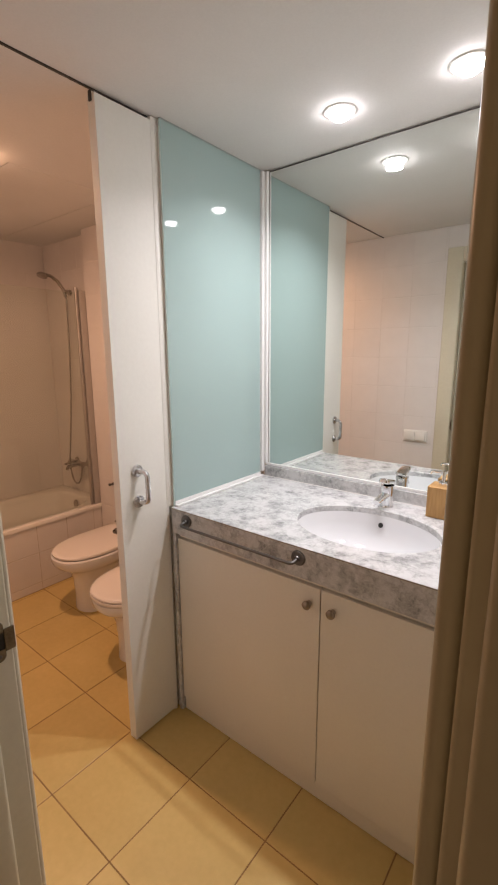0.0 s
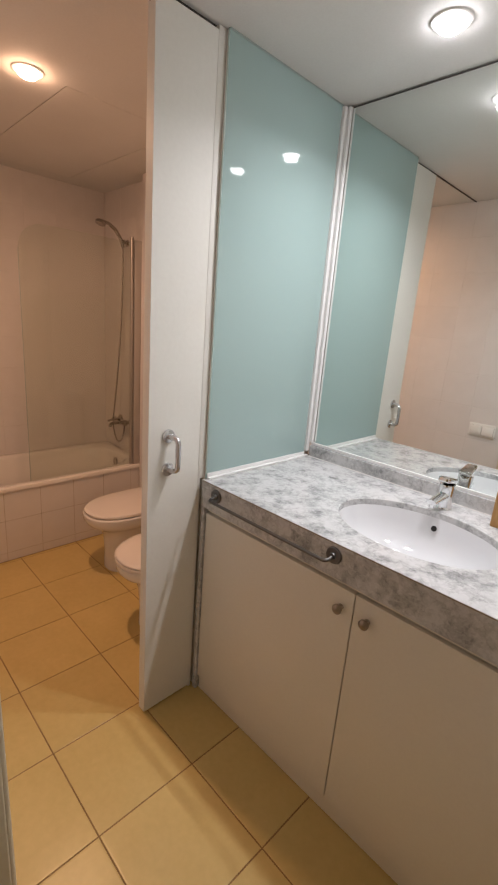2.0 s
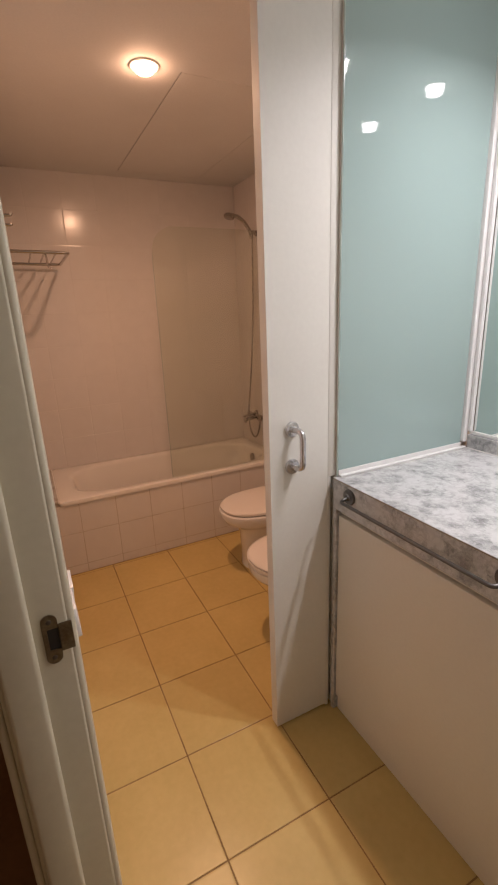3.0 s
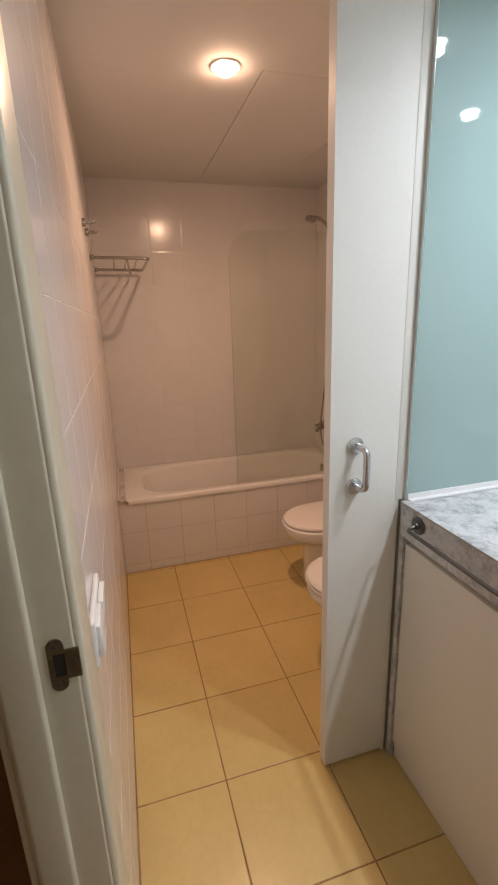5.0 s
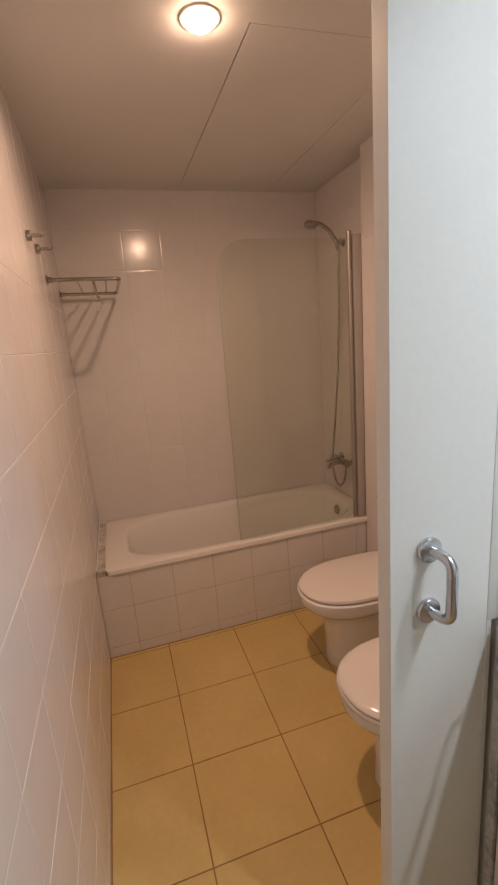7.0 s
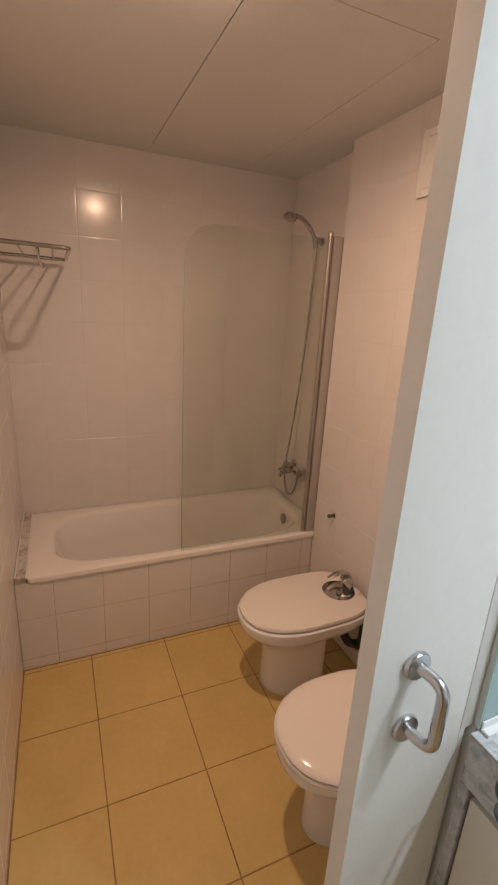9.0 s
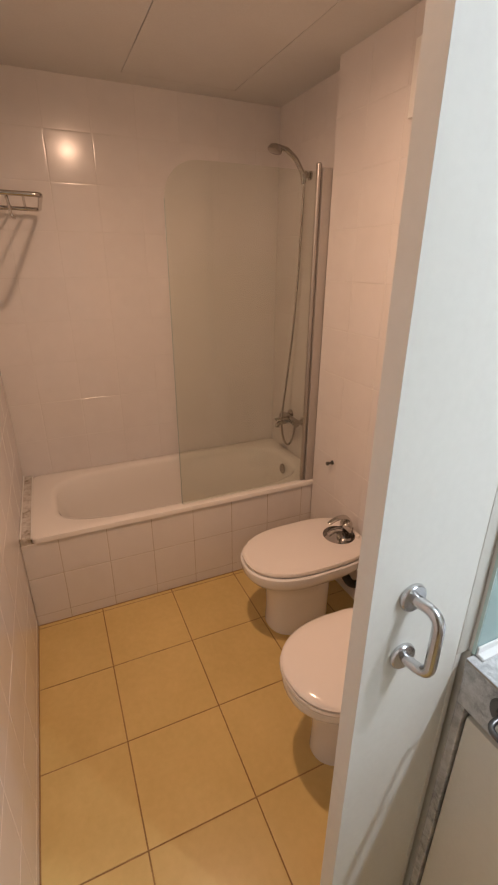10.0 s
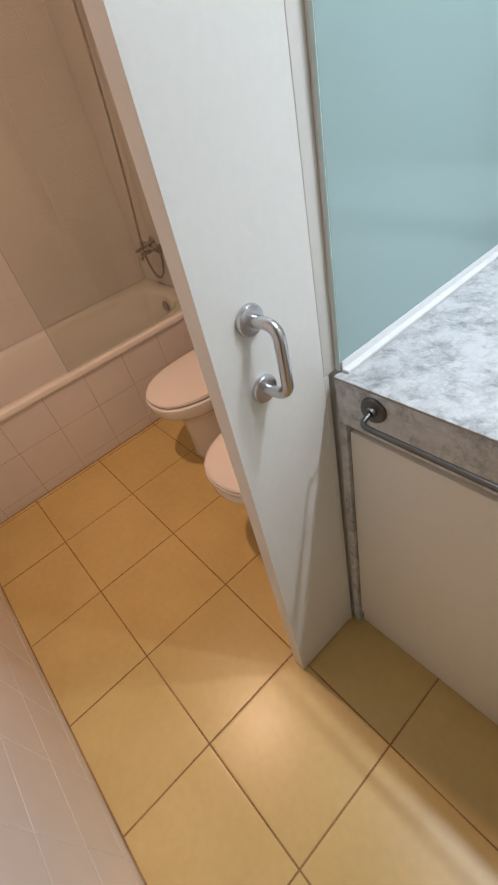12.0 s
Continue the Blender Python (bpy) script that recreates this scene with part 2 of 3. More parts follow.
def loft(rings, cap=(True, True)):
    bm = bmesh.new()
    vs = [[bm.verts.new(p) for p in ring] for ring in rings]
    n = len(vs[0])
    for a, b in zip(vs, vs[1:]):
        for i in range(n):
            j = (i + 1) % n
            bm.faces.new((a[i], a[j], b[j], b[i]))
    if cap[0]:
        bm.faces.new(vs[0])
    if cap[1]:
        bm.faces.new(vs[-1])
    return bm


def turned_to(axis):
    """z turned to x, y or z (with sign)."""
    return {"x": pose(0, 0, 0, 0, 90, 0), "-x": pose(0, 0, 0, 0, -90, 0), "y": pose(0, 0, 0, -90, 0, 0), "-y": pose(0, 0, 0, 90, 0, 0), "z": Matrix(), "-z": pose(0, 0, 0, 180, 0, 0)}[axis]


# ---- plan ----
SOUTH, NORTH, PIER, ALCOVE = 0.26, 1.682, 1.668, 1.745   # wall faces across the room
WEST, EAST, TUBX = -3.275, 0.10, -2.642
PX0, PX1 = -0.722, -0.006        # the doorway
OUT = 0.170                      # corridor face of the south wall
HEAD = 2.035
TOP = 0.905                      # vanity top
DX = -1.229                      # face of the sliding door towards the vanity
PANE = -1.215                    # face of the fixed glass
TILE = 0.2
TILE_Z = 0.052                   # lowest full joint of the wall tiles


def structure(name, bm, mat, label, category):
    return tagged(mesh_object(name, bm, mat), label, category, "", "structure")


wall_south = structure("wall_south", boxes((-3.4, PX0 - 0.03, OUT + 0.004, SOUTH - 0.0009, -0.02, 2.4), (PX1 + 0.03, 0.2, OUT + 0.004, SOUTH - 0.0009, -0.02, 2.4), (PX0 - 0.03, PX1 + 0.03, OUT + 0.004, SOUTH - 0.0009, HEAD + 0.03, 2.4)), M_WGROUT, "white tiled wall with a doorway and light switches", "wall")
wall_west = structure("wall_west", boxes((-3.42, WEST - 0.0009, SOUTH - 0.1, 1.9, -0.02, 2.4)), M_WGROUT, "white tiled wall behind the bathtub", "wall")
wall_north = structure("wall_north", boxes((TUBX, -1.235, PIER + 0.0009, 1.85, -0.02, 2.4), (-1.235, 0.2, NORTH, 1.85, -0.02, 2.4)), M_WGROUT, "white tiled wall behind toilet and vanity", "wall")
wall_alcove = structure("wall_alcove", boxes((-3.42, TUBX, ALCOVE + 0.0009, 1.85, -0.02, 2.4)), M_WGROUT, "white tiled wall at the end of the bathtub", "wall")
wall_east = structure("wall_east", boxes((EAST, 0.2, SOUTH - 0.1, 1.85, -0.02, 2.4)), M_PLASTER, "plain white wall beside the vanity", "wall")
floor = structure("floor", boxes((-3.4, 0.2, OUT + 0.002, 1.85, -0.06, -0.0018)), M_FGROUT, "floor of square yellowish beige tiles with dark joints", "floor")

# ceiling with its access panel, which leaves a thin open joint
HX0, HX1, HY0, HY1, GAP = -3.160, -1.966, 0.939, 1.446, 0.0038
ceiling = structure("ceiling", boxes((-3.42, HX0 - 0.0005, OUT, 1.85, CEIL, 2.42), (HX1 + GAP, 0.2, OUT, 1.85, CEIL, 2.42), (HX0 - 0.0005, HX1 + GAP, OUT, HY0 - GAP, CEIL, 2.42), (HX0 - 0.0005, HX1 + GAP, HY1 + 0.0016, 1.85, CEIL, 2.42)), M_CEIL, "smooth white painted plasterboard ceiling", "ceiling")
hatch = tagged(mesh_object("ceiling_hatch", boxes((HX0, HX1, HY0, HY1, CEIL + 0.0004, CEIL + 0.02), bevel=0.001), M_CEIL), "white removable ceiling panel with a thin open joint", "ceiling hatch", "", "structure")
structure("trim_hatch_back", boxes((HX0 - 0.02, HX1 + 0.02, HY0 - 0.02, HY1 + 0.02, CEIL + 0.024, CEIL + 0.03)), M_DARK, "dark void above the ceiling panel", "void")

structure("trim_floor_joint", boxes((TUBX + 0.004, PX0 - 0.096, SOUTH + 0.0002, SOUTH + 0.0042, -0.001, 0.0012), (TUBX + 0.0002, TUBX + 0.0042, SOUTH + 0.0045, PIER - 0.001, -0.001, 0.0012)), M_FGROUT, "dark stained joint where floor meets wall", "joint")

# corridor behind the walker, open to the dim flat beyond
structure("corridor_floor", boxes((-2.2, 1.2, -1.4, OUT + 0.002, -0.06, -0.002)), M_BROWN, "dark brown wooden corridor floor", "floor")
structure("corridor_wall_west", boxes((-2.3, -2.2, -1.5, OUT, -0.02, 2.4)), M_BROWN, "dark brown wooden corridor wall", "wall")
structure("corridor_wall_east", boxes((1.2, 1.3, -1.5, OUT, -0.02, 2.4)), M_BROWN, "dark brown wooden corridor wall", "wall")
structure("corridor_wall_north", boxes((-2.3, PX0 - 0.09, OUT - 0.012, OUT, -0.02, 2.4), (PX1 + 0.09, 1.3, OUT - 0.012, OUT, -0.02, 2.4), (PX0 - 0.09, PX1 + 0.09, OUT - 0.012, OUT, HEAD + 0.09, 2.4)), M_BROWN, "dark brown wood panelling round the doorway", "wall")
structure("corridor_ceiling", boxes((-2.3, 1.3, -1.5, OUT, 2.4, 2.46)), M_PLASTER, "plain corridor ceiling", "ceiling")

# ---- door frame ----
frame_door = tagged(thing("door_1", "cream painted wooden door frame with tarnished strike plate", "door frame"), kind="structure")
for x, s, nm in ((PX0, 1, "jamb"), (PX1, -1, "jamb")):
    # lining, stop and casings; s points into the opening
    def strip(a, b, y0, y1, z0=0.0, z1=HEAD, bv=0.002):
        return box(min(x + s * a, x + s * b), max(x + s * a, x + s * b), y0, y1, z0, z1, bv, seg=4)
    part("jamb", strip(-0.029, 0.0, OUT - 0.002, SOUTH + 0.003, bv=0.004), M_CREAM, frame_door, smooth=True)
    part("door_stop", strip(0.0003, 0.013, OUT + 0.004, 0.220, bv=0.0062), M_CREAM, frame_door, smooth=True)
    part("casing", strip(-0.095, -0.002, SOUTH - 0.004, SOUTH + 0.012, 0.0, HEAD + 0.09, 0.007), M_CREAM, frame_door, smooth=True)
    part("casing", strip(-0.088, -0.010, OUT - 0.0155, OUT - 0.003, 0.0, HEAD + 0.085, 0.006), M_CREAM, frame_door, smooth=True)
part("head_jamb", box(PX0 - 0.029, PX1 + 0.029, OUT - 0.002, SOUTH + 0.003, HEAD + 0.0005, HEAD + 0.03), M_CREAM, frame_door)
part("head_casing", box(PX0 - 0.0018, PX1 + 0.0018, SOUTH - 0.004, SOUTH + 0.012, HEAD + 0.002, HEAD + 0.09, 0.005), M_CREAM, frame_door)
part("head_casing", box(PX0 + 0.012, PX1 - 0.012, OUT - 0.0155, OUT - 0.003, HEAD + 0.002, HEAD + 0.085, 0.005), M_CREAM, frame_door)


def strike_plate():
    zc, y0 = 1.010, 0.2300
    bm = bmesh.new()
    for up in (1, -1):
        rim = [(y0, 0.016), (y0 + 0.020, 0.016)] + [(y0 + 0.010 + 0.010 * math.cos(k * math.pi / 10), 0.027 + 0.010 * math.sin(k * math.pi / 10)) for k in range(11)]
        join(bm, loft([[(PX0 + 0.0004, yy, zc + up * zz) for yy, zz in rim], [(PX0 + 0.0022, yy, zc + up * zz) for yy, zz in rim]]))
    box(PX0 + 0.0004, PX0 + 0.0022, y0, y0 + 0.006, zc - 0.0162, zc + 0.0162, bm=bm)
    box(PX0 + 0.0004, PX0 + 0.0030, y0 + 0.0195, y0 + 0.037, zc - 0.021, zc + 0.021, bevel=0.001, bm=bm)
    p = part("strike_plate", bm, M_BRASS, frame_door, "tarnished brass strike plate")
    part("latch_hole", box(PX0 + 0.0003, PX0 + 0.0008, y0 + 0.006, y0 + 0.0195, zc - 0.0162, zc + 0.0168), M_DARK, p)
    for dz in (-0.027, 0.027):
        part("screw", lathe([(0, 0.0), (0.0032, 0.0), (0.0034, 0.0006), (0.002, 0.0012), (0, 0.0013)], 12, pose(PX0 + 0.0022, y0 + 0.010, zc + dz) @ turned_to("x")), M_NICKEL, p)


strike_plate()

# ---- downlights ----
for kind_of, lx, ly in LAMPS:
    d = thing("downlight", "round recessed ceiling downlight, lit " + ("cool white" if kind_of == "vanity" else "warm orange"), "downlight", group="ceiling downlights")
    part("ring", lathe([(0.0365, 0.004), (0.0365, -0.002), (0.040, -0.0042), (0.048, -0.0044), (0.052, -0.003), (0.0535, 0.0005)], 40, pose(lx, ly, CEIL)), M_PLASTIC, d, "white metal trim ring", True)
    part("lens", lathe([(0.0360, -0.001), (0.0350, -0.009), (0.0315, -0.016), (0.0245, -0.0212), (0.0135, -0.0242), (0, -0.0250)], 32, pose(lx, ly, CEIL)), M_GLOW_W if kind_of == "vanity" else M_GLOW_B, d, "glowing lens", True)

# ---- partition: fixed glass, post, sliding door, track ----
pane = thing("glass_partition", "fixed aqua tinted satin glass panel standing on the vanity", "glass partition")
part("pane", box(PANE - 0.006, PANE, 1.0872, NORTH - 0.041, 0.907, CEIL - 0.004, 0.0012), M_BACKED, pane)
part("edge_strip", box(PANE - 0.006, PANE - 0.0003, 1.0855, 1.0869, 0.907, CEIL - 0.004), M_EDGE, pane, "polished green glass edge")
part("back_seal", box(DX + 0.0015, PANE - 0.0062, 1.0858, 1.0985, 0.907, CEIL - 0.004, 0.001), M_SILICONE, pane, "soft white seal behind the glass edge")
part("bottom_trim", boxes((PANE + 0.0005, PANE + 0.016, 1.088, NORTH - 0.027, 0.9055, 0.912), (PANE + 0.0005, PANE + 0.004, 1.088, NORTH - 0.041, 0.912, 0.926), bevel=0.0012), M_PROFILE, pane, "white sealing strip along the counter")
part("corner_profile", boxes((PANE - 0.012, PANE + 0.012, NORTH - 0.040, NORTH - 0.020, 0.928, CEIL - 0.004), bevel=0.003), M_PROFILE, pane, "white corner profile")
part("corner_profile", boxes((PANE + 0.014, PANE + 0.026, NORTH - 0.026, NORTH - 0.0105, 0.969, CEIL - 0.004), bevel=0.002), M_PROFILE, pane, "white mirror edge profile")
post = tagged(mesh_object("door_post", box(DX - 0.0225, DX + 0.0012, 1.0580, 1.0990, TOP + 0.001, CEIL - 0.002, 0.0010), M_DOOR, True), "white painted post between sliding door and glass", "post", "", "structure")
structure("trim_door_edge", box(DX - 0.0225, DX + 0.0008, 1.0580, 1.0692, 0.0, TOP + 0.0005, 0.0005), M_DOOR, "white painted edge strip beside the sliding door", "trim")
structure("trim_post_filler", box(DX - 0.0225, PANE - 0.0050, 1.0840, 1.0990, 0.0, TOP + 0.0005, 0.0005), M_DOOR, "white painted filler behind the vanity side", "trim")

slide = thing("sliding_door", "white painted sliding door, pushed half open", "sliding door")
part("leaf", box(DX - 0.036, DX, 0.853, 1.0602, 0.008, CEIL - 0.014, 0.0004), M_DOOR, slide)
part("leaf_rear", box(DX - 0.036, DX - 0.0230, 1.0604, 1.60, 0.008, CEIL - 0.014, 0.002), M_DOOR, slide)
part("hanger", boxes((DX - 0.025, DX - 0.012, 0.848, 0.8528, CEIL - 0.034, CEIL - 0.006), bevel=0.0015), M_TRACK, slide, "small dark roller stop")


def pull_handle():
    hy, z0, z1 = 0.926, 0.967, 1.081
    h = part("handle", tube(rounded([(DX + 0.004, hy, z1), (DX + 0.049, hy + 0.008, z1), (DX + 0.049, hy + 0.008, z0), (DX + 0.004, hy, z0)], 0.024, 8), 0.0090, 16), M_STEEL, slide, "brushed steel bow handle", True)
    for z in (z0, z1):
        part("rose", lathe([(0.0, 0.0), (0.0215, 0.0), (0.023, 0.002), (0.023, 0.006), (0.0212, 0.0085), (0.012, 0.0105), (0, 0.0105)], 28, pose(DX, hy, z) @ turned_to("x")), M_STEEL, h, "round steel rose", True)


pull_handle()
structure("trim_track", boxes((DX - 0.021, DX - 0.013, SOUTH + 0.001, 1.061, CEIL - 0.0035, CEIL + 0.001)), M_TRACK, "dark sliding door track in the ceiling", "track")
structure("trim_glass_top", boxes((PANE - 0.008, PANE + 0.0015, 1.0872, NORTH - 0.012, CEIL - 0.0045, CEIL + 0.0005)), M_SEAL, "grey seal above the glass panel", "seal")

# ---- vanity ----
VX0, VX1, VF = PANE - 0.002, EAST - 0.002, 1.070
BX, BY, BA, BB = -0.546, 1.350, 0.248, 0.183


def worktop():
    w = thing("marble_worktop", "grey veined marble vanity top with deep front apron", "vanity top")
    # slab with an oval hole
    bm = bmesh.new()
    n = 64
    oval = [(BX + BA * math.cos(2 * math.pi * i / n), BY + BB * math.sin(2 * math.pi * i / n)) for i in range(n)]
    x0, x1, y0, y1 = VX0, VX1, VF, NORTH - 0.001
    rim = []
    for i in range(n):
        c, s_ = math.cos(2 * math.pi * i / n), math.sin(2 * math.pi * i / n)
        k = min(((x1 - BX) if c > 0 else (BX - x0)) / max(abs(c), 1e-9), ((y1 - BY) if s_ > 0 else (BY - y0)) / max(abs(s_), 1e-9))
        rim.append([BX + k * c, BY + k * s_])
    for cx, cy in ((x0, y0), (x0, y1), (x1, y0), (x1, y1)):
        j = min(range(n), key=lambda q: (rim[q][0] - cx) ** 2 + (rim[q][1] - cy) ** 2)
        rim[j] = [cx, cy]
    rows = []
    for ring, z in ((oval, TOP - 0.022), (oval, TOP - 0.002), ([(BX + (a - BX) * 1.008, BY + (b - BY) * 1.011) for a, b in oval], TOP), (rim, TOP), (rim, TOP - 0.022)):
        rows.append([bm.verts.new((a, b, z)) for a, b in ring])
    for a, b in zip(rows, rows[1:] + rows[:1]):
        for i in range(n):
            j = (i + 1) % n
            bm.faces.new((a[i], a[j], b[j], b[i]))
    part("slab", bm, M_MARBLE, w)
    part("apron", box(VX0, VX1, VF + 0.0015, VF + 0.020, 0.802, TOP - 0.0225, 0.0015), M_MARBLE, w)
    part("worn_edge", box(VX0 + 0.002, VX1, VF - 0.0006, VF - 0.0001, TOP - 0.0042, TOP - 0.0014), M_WORN, w, "brownish worn front edge")
    part("side_panel", box(VX0, VX0 + 0.017, VF + 0.0205, NORTH - 0.002, 0.002, TOP - 0.0225, 0.0015), M_MARBLE, w)
    part("side_edge", box(VX0, VX0 + 0.017, VF + 0.0018, VF + 0.020, 0.002, 0.8015, 0.0015), M_MARBLE, w)
    part("backsplash", box(PANE + 0.014, VX1, NORTH - 0.024, NORTH - 0.002, TOP + 0.0004, 0.956, 0.002), M_MARBLE, w)
    part("silicone_joint", tube([(PANE + 0.017, NORTH - 0.025, TOP + 0.001), (VX1, NORTH - 0.025, TOP + 0.001)], 0.0025, 8), M_SILICONE, w)
    return w


worktop()


def basin():
    b = thing("washbasin", "white oval undermount ceramic washbasin", "washbasin")
    n = 64
    prof = [(1.05, -0.0225), (1.0, -0.0225), (0.985, -0.03), (0.95, -0.06), (0.88, -0.095), (0.74, -0.128), (0.5, -0.148), (0.25, -0.155), (0.09, -0.157)]
    rings = []
    for k, z in prof:
        rings.append([(BX + BA * k * math.cos(2 * math.pi * i / n), BY + (BB * k) * math.sin(2 * math.pi * i / n) + (1 - k) * 0.012, TOP + z) for i in range(n)])
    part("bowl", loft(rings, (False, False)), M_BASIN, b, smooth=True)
    outer = []
    for k, z in ((1.05, -0.0226), (1.05, -0.04), (1.0, -0.10), (0.8, -0.15), (0.4, -0.17), (0.09, -0.172)):
        outer.append([(BX + BA * k * math.cos(2 * math.pi * i / n), BY + (BB * k) * math.sin(2 * math.pi * i / n), TOP + z) for i in range(n)])
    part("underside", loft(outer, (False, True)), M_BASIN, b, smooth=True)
    d = part("drain", lathe([(0.030, 0.0), (0.028, 0.003), (0.022, 0.003), (0.019, -0.003), (0, -0.003)], 28, pose(BX, BY + 0.011, TOP - 0.1568)), M_CHROME, b, "chrome drain ring", True)
    part("overflow", lathe([(0.0, 0.001), (0.0085, 0.001), (0.0095, 0.0)], 24, pose(BX - 0.012, BY + BB * 0.955 - 0.0025, TOP - 0.056, 68, 0, 0)), M_DARK, b, "dark overflow hole")


basin()


def basin_tap():
    t = thing("basin_tap", "chrome single lever basin mixer tap", "tap")
    x, y = -0.566, 1.592
    part("base", lathe([(0.0, 0.0), (0.027, 0.0), (0.0265, 0.004), (0.0255, 0.008), (0.0250, 0.045), (0.0260, 0.075), (0.0250, 0.084), (0.0, 0.087)], 32, pose(x, y, TOP + 0.0005)), M_CHROME, t, smooth=True)
    rings = []
    for f in range(9):
        u = f / 8
        cx, cy, cz = x - 0.010 * u, y - 0.012 - 0.074 * u, TOP + 0.050 - 0.016 * u
        hw, hh = 0.019 - 0.004 * u, 0.014 - 0.005 * u
        rings.append([(cx + hw * math.cos(a), cy, cz + hh * math.sin(a)) for a in [2 * math.pi * k / 16 for k in range(16)]])
    part("spout", loft(rings), M_CHROME, t, smooth=True)
    part("aerator", lathe([(0.0, -0.01), (0.0105, -0.01), (0.011, 0.0), (0, 0.002)], 20, pose(x - 0.0095, y - 0.077, TOP + 0.027)), M_CHROME, t, smooth=True)
    lev = box(-0.0225, 0.0225, -0.050, 0.024, -0.010, 0.010, 0.006, seg=3)
    for v in lev.verts:
        if v.co.y < -0.02:
            v.co.x *= 0.8
    lev.transform(pose(x, y, TOP + 0.098, -14, 0, 0))
    part("lever", lev, M_CHROME, t, smooth=True)


basin_tap()


def soap_dispenser():
    s = thing("soap_dispenser", "square bamboo soap dispenser with chrome pump", "soap dispenser")
    x0, y0 = -0.412, 1.566
    part("box", box(x0, x0 + 0.085, y0, y0 + 0.085, TOP + 0.0006, TOP + 0.115, 0.003), M_BAMBOO, s)
    cx, cy = x0 + 0.0425, y0 + 0.0425
    p = part("pump", lathe([(0.0, 0.0), (0.016, 0.0), (0.016, 0.014), (0.006, 0.017), (0.005, 0.040), (0.010, 0.041), (0.010, 0.052), (0, 0.053)], 24, pose(cx, cy, TOP + 0.1152)), M_CHROME, s, "chrome pump", True)
    part("nozzle", tube(rounded([(cx, cy, TOP + 0.162), (cx - 0.040, cy - 0.005, TOP + 0.164), (cx - 0.046, cy - 0.006, TOP + 0.154)], 0.006), 0.0042, 10), M_CHROME, p, smooth=True)


soap_dispenser()

GX = -0.564       # joint between the two cupboard doors


def cabinet():
    c = thing("vanity_cabinet", "white lacquered vanity cupboard with plain doors", "cabinet")
    x0 = VX0 + 0.0195
    part("body", boxes((x0, VX1, 1.100, NORTH - 0.004, 0.066, 0.70), (x0, VX1, 1.100, 1.17, 0.70, 0.79)), M_LACQ, c)
    part("plinth", box(x0, VX1, 1.089, 1.108, 0.002, 0.065, 0.001), M_LACQ, c)
    part("top_rail", box(x0, VX1, 1.0905, 1.0995, 0.785, 0.8015), M_LACQ, c)
    for a, b, kx in ((x0 + 0.001, GX - 0.0018, GX - 0.038), (GX + 0.0018, VX1 - 0.002, GX + 0.045)):
        d = part("door", box(a, b, 1.079, 1.0985, 0.068, 0.781, 0.0015), M_LACQ, c)
        part("knob", lathe([(0.0, 0.0), (0.0085, 0.0), (0.0085, 0.002), (0.006, 0.005), (0.006, 0.011), (0.0125, 0.014), (0.0145, 0.018), (0.0140, 0.024), (0.010, 0.028), (0, 0.0295)], 24, pose(kx, 1.079, 0.725) @ turned_to("-y")), M_KNOB, d, "round brushed nickel knob", True)


cabinet()


def towel_bar():
    t = thing("towel_bar", "dark metal towel bar on the marble apron", "towel bar")
    y, z = VF + 0.001, 0.868
    part("bar", tube(rounded([(-1.135, y - 0.004, z), (-1.135, y - 0.038, z - 0.007), (-0.640, y - 0.038, z - 0.007), (-0.640, y - 0.004, z)], 0.016), 0.0052, 12), M_NICKEL, t, smooth=True)
    for x in (-1.135, -0.640):
        part("rose", lathe([(0.0, 0.0), (0.0245, 0.0), (0.0250, 0.003), (0.0225, 0.007), (0.011, 0.008), (0.009, 0.014), (0, 0.014)], 28, pose(x, y, z) @ turned_to("-y")), M_NICKEL, t, "round dark rose", True)


towel_bar()

mirror = thing("wall_mirror", "large frameless wall mirror above the vanity", "mirror")
part("glass", box(PANE + 0.028, VX1, NORTH - 0.010, NORTH - 0.002, 0.962, CEIL - 0.008), M_MIRROR, mirror)
part("bottom_rail", box(PANE + 0.014, VX1, NORTH - 0.016, NORTH - 0.0105, 0.9568, 0.968, 0.0015), M_PROFILE, mirror, "white mirror rail")
part("top_rail", box(PANE + 0.028, VX1, NORTH - 0.0115, NORTH - 0.002, CEIL - 0.0078, CEIL - 0.004, 0.001), M_NICKEL, mirror, "dark joint at the ceiling")


# ---- light switches ----
def switches():
    s = thing("light_switch", "white double light switch on the tiled wall", "light switch")
    x0, x1, z0, z1 = -1.022, -0.862, 0.875, 0.957
    part("plate", box(x0, x1, SOUTH + 0.0004, SOUTH + 0.010, z0, z1, 0.004, seg=3), M_PLASTIC, s)
    w = (x1 - x0 - 0.026) / 2
    for i in range(2):
        a = x0 + 0.012 + i * (w + 0.003)
        r = box(a, a + w, -0.003, 0.006, z0 + 0.013, z1 - 0.013, 0.0015)
        r.transform(Matrix.Translation((0, SOUTH + 0.012, (z0 + z1) / 2)) @ pose(0, 0, 0, 4 if i else -3, 0, 0) @ Matrix.Translation((0, 0, -(z0 + z1) / 2)))
        part("rocker", r, M_PLASTIC, s, smooth=True)


switches()


# ---- bathtub ----
TZ, TY0, TY1 = 0.455, 0.304, ALCOVE - 0.002
TX0, TX1 = WEST + 0.002, TUBX + 0.008


